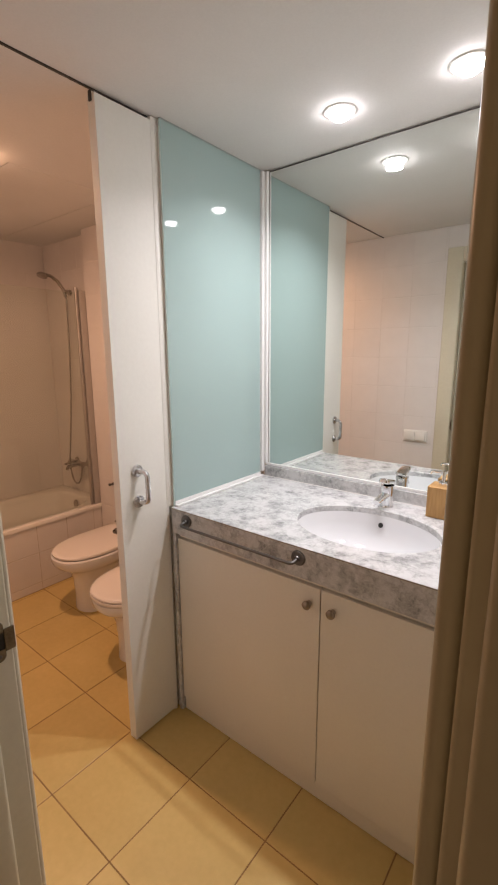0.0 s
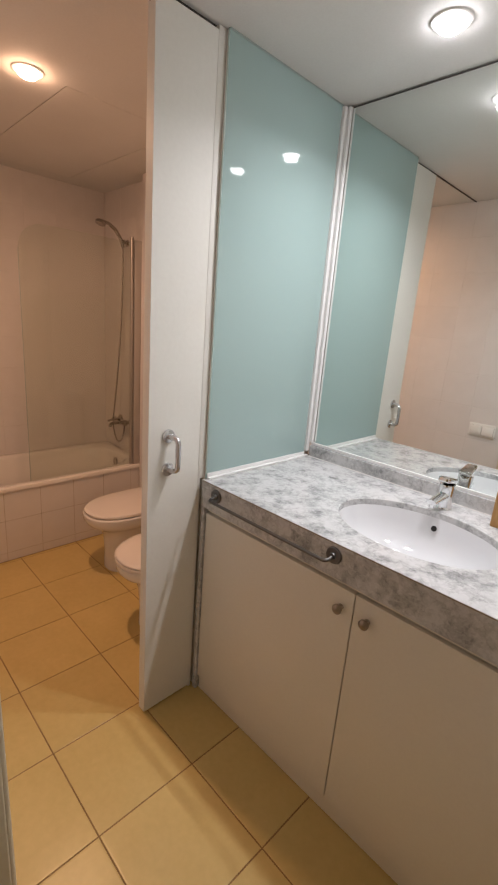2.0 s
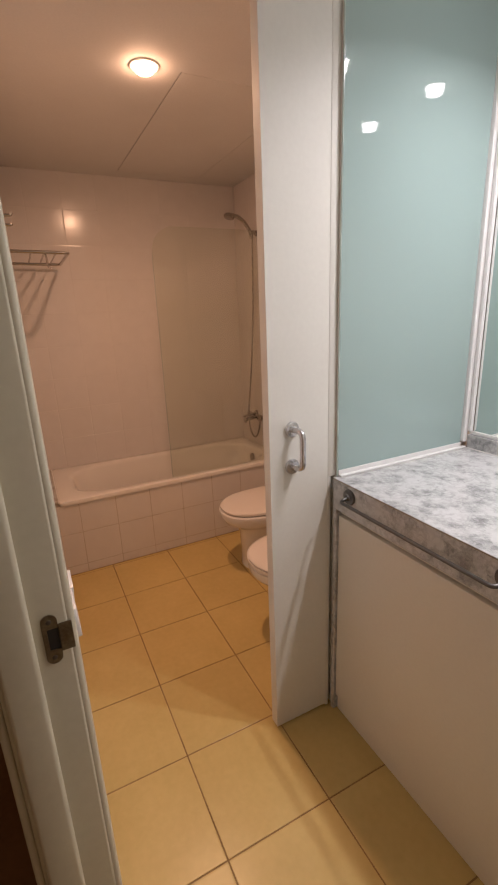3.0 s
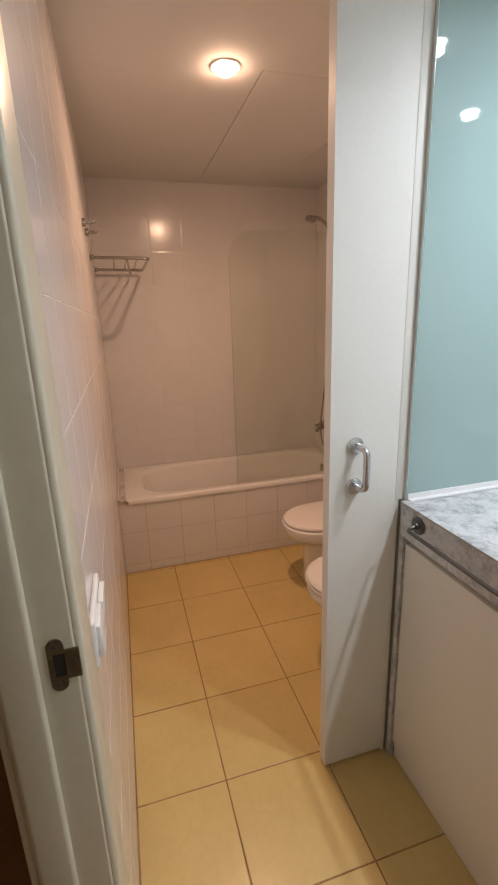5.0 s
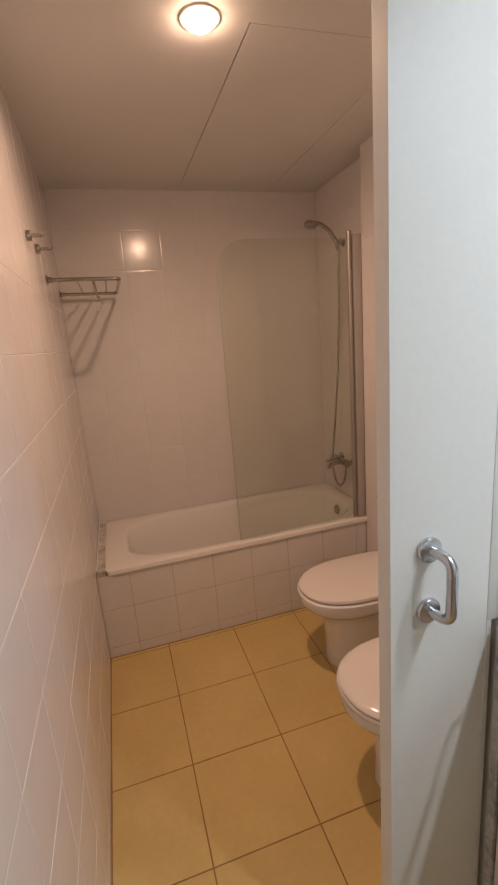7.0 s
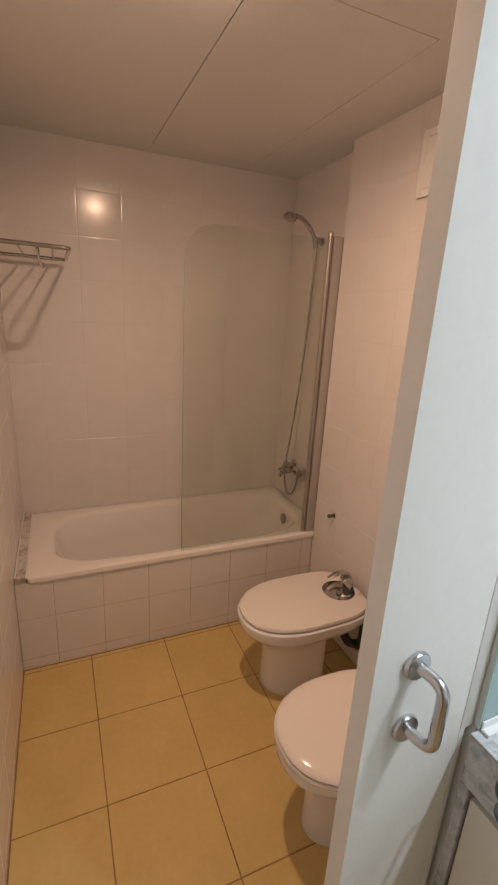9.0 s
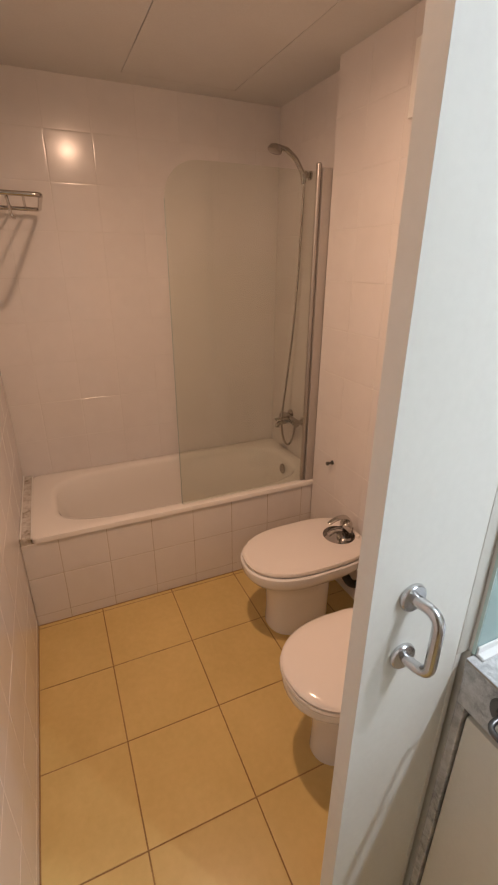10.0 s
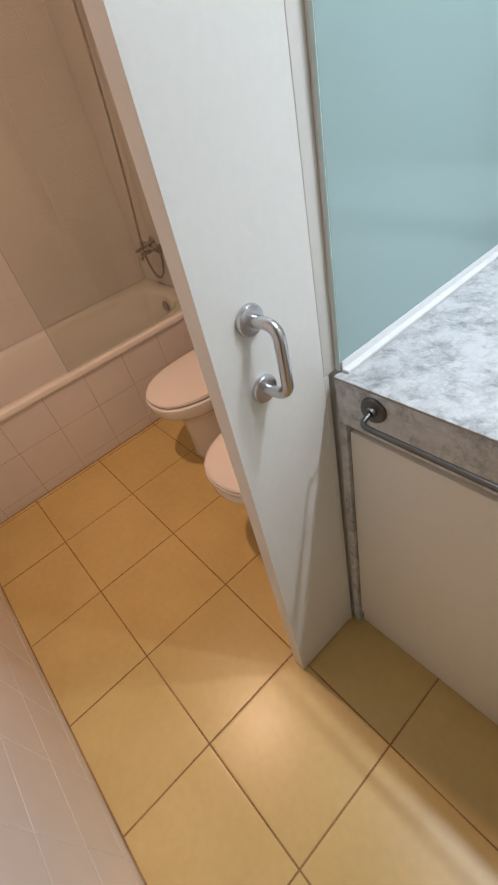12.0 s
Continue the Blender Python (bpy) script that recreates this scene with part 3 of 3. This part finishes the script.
def bathtub():
    t = thing("bathtub", "white enamelled built-in bathtub", "bathtub")

    def ring(k, z, power):
        cx, cy = (TX0 + TX1) / 2, (TY0 + TY1) / 2 + k * 0.25
        hx, hy = (TX1 - TX0) / 2 - k, (TY1 - TY0) / 2 - k * 1.45
        out = []
        for i in range(96):
            a = 2 * math.pi * i / 96
            c, s_ = math.cos(a), math.sin(a)
            out.append((cx + hx * math.copysign(abs(c) ** (2 / power), c), cy + hy * math.copysign(abs(s_) ** (2 / power), s_), z))
        return out
    rows = [ring(0.0, TZ - 0.024, 40), ring(0.0, TZ - 0.006, 40), ring(0.0018, TZ - 0.0018, 36), ring(0.006, TZ, 30), ring(0.048, TZ - 0.001, 4.0), ring(0.058, TZ - 0.006, 3.8), ring(0.066, TZ - 0.022, 3.7), ring(0.090, TZ - 0.16, 3.6), ring(0.125, TZ - 0.30, 3.8), ring(0.16, TZ - 0.355, 3.4), ring(0.21, TZ - 0.375, 3.0)]
    part("shell", loft(rows, (False, True)), M_ENAMEL, t, smooth=True)
    part("overflow", lathe([(0.0, 0.006), (0.024, 0.006), (0.029, 0.003), (0.030, 0.0)], 28, pose(-2.938, TY1 - 0.0965, TZ - 0.062, 84, 0, 0)), M_DIM_CHROME, t, "chrome overflow cover", True)


bathtub()
apron = tagged(mesh_object("tub_apron", box(TUBX - 0.06, TUBX - 0.0009, SOUTH + 0.001, PIER - 0.001, -0.001, TZ - 0.0255), M_AGROUT), "white tiled front of the bathtub", "tub front", "", "structure")
ledge = tagged(mesh_object("tub_ledge", box(TX0, TUBX - 0.001, SOUTH + 0.0006, TY0 - 0.001, TZ - 0.06, TZ + 0.006, 0.002), M_LEDGE), "narrow greyish brown marble ledge at the end of the bathtub", "ledge", "", "structure")
structure("trim_ledge_joint", tube([(TX0, SOUTH + 0.004, TZ + 0.0065), (TUBX - 0.002, SOUTH + 0.004, TZ + 0.0065)], 0.004, 8), M_SILICONE, "white silicone joint along the marble ledge", "joint")
structure("trim_ledge_seal", tube([(TX0, TY0 - 0.0005, TZ - 0.002), (TUBX - 0.002, TY0 - 0.0005, TZ - 0.002)], 0.0042, 8), M_SILICONE, "white silicone joint between ledge and bathtub", "joint")
structure("tub_ledge_base", boxes((TX0, TUBX - 0.062, SOUTH - 0.002, TY0 - 0.004, -0.001, TZ - 0.062)), M_WGROUT, "tiled base under the marble ledge", "base")


# ---- shower ----
def shower_screen():
    s = thing("shower_screen", "clear glass bath screen with rounded corner and aluminium profile", "shower screen")
    y0, y1, z0, z1, r = 0.962, 1.602, TZ + 0.004, 1.872, 0.13
    outline = [(y1, z0), (y1, z1)] + [(y0 + r - r * math.sin(a), z1 - r + r * math.cos(a)) for a in [k * math.pi / 24 for k in range(13)]] + [(y0, z0)]
    x = TUBX - 0.018
    part("pane", loft([[(x, a, b) for a, b in outline], [(x - 0.005, a, b) for a, b in outline]]), M_GLASS, s)
    part("pane_edge", box(x - 0.0052, x + 0.0002, y0 - 0.0022, y0 - 0.0002, z0, z1 - r), M_SEAL, s, "grey-green polished glass edge")
    part("seal", box(x - 0.006, x + 0.001, y0, y1, TZ + 0.0005, z0 - 0.0003), M_SILICONE, s, "soft plastic seal")
    part("hinge_tube", tube([(x - 0.0025, 1.613, TZ + 0.002), (x - 0.0025, 1.613, 1.885)], 0.0105, 20), M_ALU, s, "round aluminium hinge tube", True)
    part("end_cap", lathe([(0.0108, 0.0), (0.0118, 0.001), (0.0118, 0.014), (0.009, 0.017), (0, 0.0175)], 20, pose(x - 0.0025, 1.613, 1.8852)), M_ALU, s, smooth=True)
    part("wall_profile", box(x - 0.018, x + 0.014, 1.6255, ALCOVE - 0.001, TZ + 0.0015, 1.885, 0.002), M_PROFILE_ALU, s, "flat aluminium wall profile")


shower_screen()


def shower():
    m = thing("shower_mixer", "chrome wall mixer with hand shower and hose", "shower mixer")
    x, z = -2.960, 0.690
    body = tube([(x - 0.085, ALCOVE - 0.052, z), (x + 0.085, ALCOVE - 0.052, z)], 0.0225, 20)
    part("body", body, M_DIM_CHROME, m, smooth=True)
    for dx in (-0.075, 0.075):
        part("inlet", lathe([(0.0, 0.0), (0.030, 0.0), (0.030, 0.004), (0.022, 0.012), (0.013, 0.016), (0.013, 0.045), (0, 0.045)], 24, pose(x + dx, ALCOVE - 0.0005, z) @ turned_to("-y")), M_DIM_CHROME, m, smooth=True)
    lev = box(-0.012, 0.012, -0.085, 0.012, -0.006, 0.006, 0.004, seg=3)
    lev.transform(pose(x, ALCOVE - 0.062, z + 0.024, 10, 0, 0))
    part("lever", lev, M_DIM_CHROME, m, smooth=True)
    part("spout", tube(rounded([(x, ALCOVE - 0.055, z - 0.012), (x, ALCOVE - 0.125, z - 0.014), (x, ALCOVE - 0.132, z - 0.036)], 0.012), 0.012, 16), M_DIM_CHROME, m, smooth=True)
    hx, hy, hz = -2.945, ALCOVE - 0.030, 1.905
    br = part("bracket", lathe([(0.0, 0.0), (0.020, 0.0), (0.020, 0.006), (0.011, 0.010), (0.011, 0.026), (0, 0.026)], 20, pose(hx, ALCOVE - 0.0005, hz) @ turned_to("-y")), M_DIM_CHROME, m, "wall bracket", True)
    part("cradle", lathe([(0.012, -0.014), (0.017, -0.014), (0.019, 0.014), (0.014, 0.014), (0.012, -0.014)], 20, pose(hx, hy - 0.006, hz, 20, 0, 0)), M_DIM_CHROME, br, smooth=True)
    pts = [(hx, hy - 0.006, hz - 0.035), (hx, hy - 0.020, hz + 0.015), (hx - 0.004, hy - 0.055, hz + 0.065), (hx - 0.008, hy - 0.098, hz + 0.095), (hx - 0.012, hy - 0.140, hz + 0.103)]
    hs = part("hand_shower", tube(pts, 0.0115, 16), M_DIM_CHROME, m, "chrome hand shower", True)
    part("shower_head", lathe([(0.0, 0.018), (0.014, 0.016), (0.028, 0.008), (0.034, -0.004), (0.033, -0.012), (0.028, -0.015), (0, -0.015)], 28, pose(hx - 0.013, hy - 0.155, hz + 0.096, -18, 0, 0)), M_DIM_CHROME, hs, smooth=True)
    start, low = Vector((hx + 0.004, hy - 0.006, hz - 0.035)), Vector((x + 0.008, ALCOVE - 0.108, z + 0.02))
    hose = [start + (low - start) * (k / 20) + Vector((0.004, 0.016, 0)) * math.sin(math.pi * k / 20) for k in range(20)]
    loop = [low + Vector((0.004 * k / 14, 0.044 - 0.044 * math.cos(math.pi * k / 14), -0.155 * math.sin(math.pi * k / 14) + 0.0 - 0.035 * k / 14)) for k in range(15)]
    bm = bmesh.new()
    path = hose + loop
    fine = []
    for a, b in zip(path, path[1:]):
        for k in range(4):
            fine.append(a + (b - a) * (k / 4))
    tube(fine + [path[-1]], 0.0062, 10, bm)
    part("hose", bm, M_DIM_CHROME, m, "flexible metal hose", True)


shower()


# ---- bathroom rack and hooks ----
def rack():
    r = thing("towel_shelf", "chrome towel shelf with long bars above the bathtub", "towel shelf")
    z, xn, xf, ye = 1.733, -2.69, -3.21, 0.545
    part("loop", tube(rounded([(xn, SOUTH + 0.004, z + 0.004), (xn, ye, z), (xf, ye, z), (xf, SOUTH + 0.004, z + 0.004)], 0.024), 0.0080, 12), M_DIM_CHROME, r, smooth=True)
    for y in (0.375, 0.435, 0.490):
        part("cross_bar", tube([(xn, y, z + 0.002), (xf, y, z + 0.002)], 0.0042, 10), M_DIM_CHROME, r, smooth=True)
    for x in (xn, xf):
        part("rose", lathe([(0.0, 0.0), (0.020, 0.0), (0.020, 0.004), (0.012, 0.008), (0.0105, 0.022), (0, 0.022)], 20, pose(x, SOUTH + 0.0005, z + 0.004) @ turned_to("y")), M_DIM_CHROME, r, smooth=True)
    part("hook", tube(rounded([(xn - 0.03, 0.440, z - 0.004), (xn - 0.03, 0.446, z - 0.066), (xn - 0.03, 0.458, z - 0.070)], 0.006), 0.0045, 10), M_DIM_CHROME, r, smooth=True)


rack()


def robe_hook(x, z):
    h = thing("robe_hook", "small chrome robe hook on the tiled wall", "robe hook", group="robe hooks")
    part("rose", lathe([(0.0, 0.0), (0.017, 0.0), (0.017, 0.012), (0.015, 0.015), (0, 0.015)], 20, pose(x, SOUTH + 0.0005, z) @ turned_to("y")), M_DIM_CHROME, h, smooth=True)
    part("peg", tube(rounded([(x, SOUTH + 0.012, z), (x, SOUTH + 0.048, z), (x, SOUTH + 0.052, z + 0.010)], 0.006), 0.006, 12), M_DIM_CHROME, h, smooth=True)


robe_hook(-2.325, 1.822)
robe_hook(-2.520, 1.820)


# ---- toilet and bidet ----
def egg(cx, yb, yf, w, z, n=48, back=0.72, sharp=2.3):
    """Outline from the back at yb to the rounded front at yf."""
    out = []
    ym = yb + (yf - yb) * 0.52
    for i in range(n):
        a = 2 * math.pi * i / n
        c, s_ = math.cos(a), math.sin(a)
        if s_ < 0:
            x = w / 2 * math.copysign(abs(c) ** (2 / sharp), c)
            y = ym + (ym - yf) * math.copysign(abs(s_) ** (2 / sharp), s_)
        else:
            k = 1 - (1 - back) * s_ ** 1.5
            square = 3.2 if back < 0.8 else 5.0
            x = w / 2 * k * math.copysign(abs(c) ** (2 / square), c)
            y = ym + (yb - ym) * abs(s_) ** (2 / square)
        out.append((cx + x, y, z))
    return out


def pan_rings(cx, yb, yf, rim, back_by=0.21, foot_back=0.0, back=0.72):
    d, e = yf - yb, back_by
    f = yb - foot_back
    return [egg(cx, f, yf - d * e, 0.212, 0.0005, back=0.9), egg(cx, f, yf - d * e, 0.210, 0.02, back=0.9), egg(cx, f, yf - d * (e + 0.004), 0.203, 0.10, back=0.9), egg(cx, f, yf - d * (e - 0.008), 0.207, 0.20, back=0.9), egg(cx, f + foot_back * 0.12, yf - d * e * 0.82, 0.222, 0.250), egg(cx, f + foot_back * 0.4, yf - d * e * 0.45, 0.275, 0.281, back=back), egg(cx, f + foot_back * 0.75, yf - d * 0.032, 0.332, 0.303, back=back), egg(cx, yb, yf - d * 0.004, 0.352, 0.326, back=back), egg(cx, yb, yf, 0.357, rim - 0.018, back=back), egg(cx, yb, yf, 0.356, rim - 0.006, back=back), egg(cx, yb + d * 0.01, yf - d * 0.012, 0.344, rim, back=back)]


def bidet():
    b = thing("bidet", "white ceramic bidet with closed lid and tap", "bidet")
    cx, yb, yf, rim = -2.235, PIER - 0.012, 1.096, 0.366
    part("bowl", loft(pan_rings(cx, yb, yf, rim, 0.21, 0.17, 0.84)), M_CERAMIC, b, smooth=True)
    # lid with a round cut-out for the tap
    n, hx, hy, hr = 64, cx + 0.0, 1.562, 0.072
    rows = []
    ang = [2 * math.pi * i / n for i in range(n)]
    outer = egg(cx, yb - 0.004, yf + 0.006, 0.344, 0, n=256, back=0.84)

    def rim_point(a):
        d = Vector((math.cos(a), math.sin(a)))
        return max(((Vector((p[0] - hx, p[1] - hy)).normalized().dot(d), p) for p in outer), key=lambda q: q[0])[1]
    edge = [rim_point(a) for a in ang]
    hole = [(hx + hr * math.cos(a), hy + hr * math.sin(a)) for a in ang]
    z0, z1 = rim + 0.007, rim + 0.023

    def inset(k):
        return [(hx + (p[0] - hx) * k, hy + (p[1] - hy) * k) for p in edge]
    bm = bmesh.new()
    rows = [[bm.verts.new((p[0], p[1], z)) for p in ring] for ring, z in ((hole, z0), (edge, z0), (edge, z1 - 0.008), (inset(0.985), z1 - 0.002), (inset(0.95), z1), (hole, z1))]
    for p, q in zip(rows, rows[1:] + rows[:1]):
        for i in range(n):
            j = (i + 1) % n
            bm.faces.new((p[i], p[j], q[j], q[i]))
    part("lid", bm, M_SEAT, b, "closed pinkish white lid with tap cut-out", True)
    part("tap_well", lathe([(0.0715, 0.0225), (0.0705, 0.001), (0.0, 0.0005)], 28, pose(hx, hy, rim + 0.0006)), M_BIDET, b, "shaded well round the tap", True)
    tx, ty = hx + 0.004, hy + 0.032
    tp = part("tap", lathe([(0.0, 0.0), (0.036, 0.0), (0.036, 0.006), (0.028, 0.012), (0.0265, 0.050), (0.029, 0.064), (0.0275, 0.080), (0.018, 0.089), (0, 0.092)], 28, pose(tx, ty, rim + 0.0015)), M_BIDET, b, "chrome bidet tap", True)
    part("spout", tube(rounded([(tx, ty - 0.010, rim + 0.046), (tx - 0.003, ty - 0.062, rim + 0.056), (tx - 0.006, ty - 0.088, rim + 0.036)], 0.018), 0.0115, 16), M_BIDET, tp, smooth=True)
    arch = rounded([(tx, ty + 0.014, rim + 0.070), (tx, ty + 0.004, rim + 0.112), (tx - 0.003, ty - 0.052, rim + 0.116), (tx - 0.006, ty - 0.092, rim + 0.094)], 0.026, 8)
    rings = []
    for k, p in enumerate(arch):
        u = k / (len(arch) - 1)
        q = (arch[min(k + 1, len(arch) - 1)] - arch[max(k - 1, 0)]).normalized()
        up = Vector((1, 0, 0)).cross(q).normalized()
        rings.append([p + Vector((1, 0, 0)) * (0.021 - 0.009 * u) * math.cos(a) + up * (0.010 - 0.004 * u) * math.sin(a) for a in [2 * math.pi * n_ / 14 for n_ in range(14)]])
    part("lever", loft(rings), M_BIDET, tp, "arched chrome lever", True)
    part("pop_up_rod", tube([(tx + 0.012, ty + 0.030, rim + 0.002), (tx + 0.012, ty + 0.030, rim + 0.055)], 0.003, 8), M_BIDET, tp, smooth=True)
    for dx in (-0.05, 0.05):
        part("hinge", lathe([(0.0, 0.0), (0.011, 0.0), (0.011, 0.010), (0.008, 0.014), (0, 0.014)], 16, pose(hx + dx, yb - 0.030, rim + 0.0215)), M_SEAT, b, smooth=True)


bidet()


def pipes():
    p = thing("bidet_supply_pipes", "dark flexible supply pipes with angle valves", "pipes")
    for dx, zv in ((0.085, 0.150), (0.125, 0.185)):
        part("angle_valve", lathe([(0.0, 0.0), (0.024, 0.0), (0.024, 0.004), (0.012, 0.008), (0.012, 0.030), (0.016, 0.032), (0.016, 0.046), (0, 0.046)], 16, pose(-2.225 + dx, PIER - 0.0005, zv) @ turned_to("-y")), M_BRASS, p, smooth=True)
        part("hose", tube(rounded([(-2.225 + dx, PIER - 0.036, zv + 0.006), (-2.225 + dx + 0.014, PIER - 0.040, 0.27), (-2.225 + dx * 0.7, PIER - 0.034, 0.372)], 0.03), 0.009, 10), M_RUBBER, p, smooth=True)
    part("waste_pipe", tube(rounded([(-2.19, 1.560, 0.235), (-2.165, 1.600, 0.150), (-2.150, PIER - 0.001, 0.145)], 0.03), 0.019, 14), M_RUBBER, p, "dark waste pipe", True)


pipes()


def toilet():
    t = thing("toilet", "white ceramic toilet with closed lid", "toilet")
    cx, yb, yf, rim = -1.664, PIER - 0.17, 0.990, 0.364
    part("bowl", loft(pan_rings(cx, PIER - 0.012, yf, rim, 0.165)), M_CERAMIC, t, smooth=True)
    part("seat", loft([egg(cx, yb, yf - 0.002, 0.352, rim + 0.004), egg(cx, yb, yf - 0.004, 0.358, rim + 0.010), egg(cx, yb, yf - 0.002, 0.352, rim + 0.018)]), M_SEAT, t, smooth=True)
    crown = [egg(cx, yb, yf + 0.002, 0.350, rim + 0.0205), egg(cx, yb, yf, 0.356, rim + 0.026)]
    for k in range(9):
        a = k / 8 * math.pi / 2
        d = 0.001 + 0.105 * (1 - math.cos(a))
        crown.append(egg(cx, yb - d * 0.5, yf + d, 0.356 - 2 * d, rim + 0.027 + 0.021 * math.sin(a)))
    part("lid", loft(crown), M_SEAT, t, "closed pinkish white lid", True)
    part("cistern", box(cx - 0.18, cx + 0.18, PIER - 0.165, PIER - 0.006, rim + 0.001, 0.76, 0.02, seg=4), M_CERAMIC, t)
    c = part("cistern_lid", box(cx - 0.188, cx + 0.188, PIER - 0.172, PIER - 0.004, 0.761, 0.79, 0.01, seg=3), M_CERAMIC, t)
    part("flush_button", lathe([(0.022, 0.0), (0.022, 0.004), (0.019, 0.006), (0, 0.006)], 24, pose(cx, PIER - 0.088, 0.7902)), M_CHROME, c, "chrome flush button", True)


toilet()


# ---- small fittings on the toilet wall ----
peg = thing("wall_peg", "small chrome peg on the tiled wall", "peg")
part("rose", lathe([(0.0, 0.0), (0.011, 0.0), (0.011, 0.004), (0.006, 0.006), (0, 0.006)], 18, pose(-2.475, PIER - 0.0005, 0.626) @ turned_to("-y")), M_NICKEL, peg, smooth=True)
part("stem", lathe([(0.0, 0.0), (0.0055, 0.0), (0.0055, 0.016), (0.0095, 0.018), (0.0095, 0.028), (0, 0.030)], 18, pose(-2.475, PIER - 0.006, 0.626) @ turned_to("-y")), M_NICKEL, peg, smooth=True)
vent = thing("vent_panel", "white raised access panel high on the tiled wall", "access panel")
part("frame", boxes((-2.215, -2.19, PIER - 0.012, PIER - 0.001, 1.955, 2.16), (-1.95, -1.925, PIER - 0.012, PIER - 0.001, 1.955, 2.16), (-2.19, -1.95, PIER - 0.012, PIER - 0.001, 1.955, 1.98), (-2.19, -1.95, PIER - 0.012, PIER - 0.001, 2.135, 2.16), bevel=0.003), M_PLASTIC, vent)
part("panel", box(-2.1895, -1.9505, PIER - 0.0112, PIER - 0.001, 1.9805, 2.1345, 0.001), M_PLASTIC, vent)


# ---- tiles, each its own piece ----
def tile_mesh(w, h, t, bev, mat, cache={}):
    """Tile lying in its own xy plane, its face up."""
    key = (round(w, 4), round(h, 4), mat.name)
    if key not in cache:
        bm = bmesh.new()
        low = [bm.verts.new((a, b, -t)) for a, b in ((0, 0), (w, 0), (w, h), (0, h))]
        mid = [bm.verts.new((a, b, -0.0002 - bev * 0.6)) for a, b in ((0, 0), (w, 0), (w, h), (0, h))]
        e, p_ = bev, bev + min(0.0035, w * 0.2, h * 0.2)
        edge = [bm.verts.new((a, b, -0.0002)) for a, b in ((e, e), (w - e, e), (w - e, h - e), (e, h - e))]
        top = [bm.verts.new((a, b, 0)) for a, b in ((p_, p_), (w - p_, p_), (w - p_, h - p_), (p_, h - p_))]
        for p, q in ((low, mid), (mid, edge), (edge, top)):
            for i in range(4):
                j = (i + 1) % 4
                bm.faces.new((p[i], p[j], q[j], q[i]))
        bm.faces.new(top)
        me = bpy.data.meshes.new("tile")
        bm.to_mesh(me)
        bm.free()
        me.materials.append(mat)
        cache[key] = me
    return cache[key]


def lay(parent, m, spans_u, spans_v, mat, t, joint, bev, skip=None, wobble=0.0):
    """Tiles over the cells between the marks in u and v, in the plane of m."""
    for u0, u1 in zip(spans_u, spans_u[1:]):
        for v0, v1 in zip(spans_v, spans_v[1:]):
            a, b, c, d = u0 + joint / 2, u1 - joint / 2, v0 + joint / 2, v1 - joint / 2
            if b - a < 0.008 or d - c < 0.008 or (skip and skip((u0 + u1) / 2, (v0 + v1) / 2)):
                continue
            ob = new("tile", tile_mesh(b - a, d - c, t, bev, mat))
            tip = pose(0, 0, 0, random.uniform(-wobble, wobble), random.uniform(-wobble, wobble), 0)
            ob.matrix_world = m @ Matrix.Translation((a, c, 0)) @ tip
            ob.parent = parent


def marks(lo, hi, origin, pitch):
    k0 = math.floor((lo - origin) / pitch) + 1
    out = [lo]
    k = k0
    while origin + k * pitch < hi - 1e-6:
        out.append(origin + k * pitch)
        k += 1
    return out + [hi]


ZR = marks(0.0, CEIL, TILE_Z, TILE)
# planes: u runs along the wall, v up; the face looks into the room
M_S = Matrix(((-1, 0, 0, 0), (0, 0, 1, SOUTH), (0, 1, 0, 0), (0, 0, 0, 1)))
M_W = Matrix(((0, 0, 1, WEST), (1, 0, 0, 0), (0, 1, 0, 0), (0, 0, 0, 1)))


def north(y):
    return Matrix(((1, 0, 0, 0), (0, 0, -1, y), (0, 1, 0, 0), (0, 0, 0, 1)))


def wall_tiles(parent, m, us, vs, skip=None):
    lay(parent, m, us, vs, M_WTILE, 0.0058, 0.0019, 0.0007, skip, 0.13)


wall_tiles(wall_south, M_S, marks(-PX0 + 0.096, -WEST, 0.833, TILE), ZR, lambda u, v: u > -TUBX and v < TZ - 0.1)
wall_tiles(wall_south, M_S, marks(-PX1 + 0.0, -PX0 + 0.096, 0.833, TILE), marks(HEAD + 0.092, CEIL, TILE_Z, TILE))
wall_tiles(wall_west, M_W, marks(SOUTH, ALCOVE, 0.607, TILE), marks(TZ - 0.03, CEIL, TILE_Z, TILE))
wall_tiles(wall_north, north(PIER), marks(TUBX, -1.235, TUBX, TILE), ZR)
wall_tiles(wall_alcove, north(ALCOVE), marks(WEST, TUBX, TUBX, TILE), marks(TZ - 0.03, CEIL, TILE_Z, TILE))
M_T = Matrix(((0, 0, 1, TUBX), (1, 0, 0, 0), (0, 1, 0, 0), (0, 0, 0, 1)))
wall_tiles(apron, M_T, marks(SOUTH, PIER, 0.404, TILE), marks(0.0, TZ - 0.026, TILE_Z, TILE))
P = 1 / 3
lay(floor, Matrix(), marks(TUBX, EAST, -1.62, P), marks(OUT + 0.004, NORTH, 0.872, P), M_FTILE, 0.008, 0.0046, 0.0008, None, 0.05)
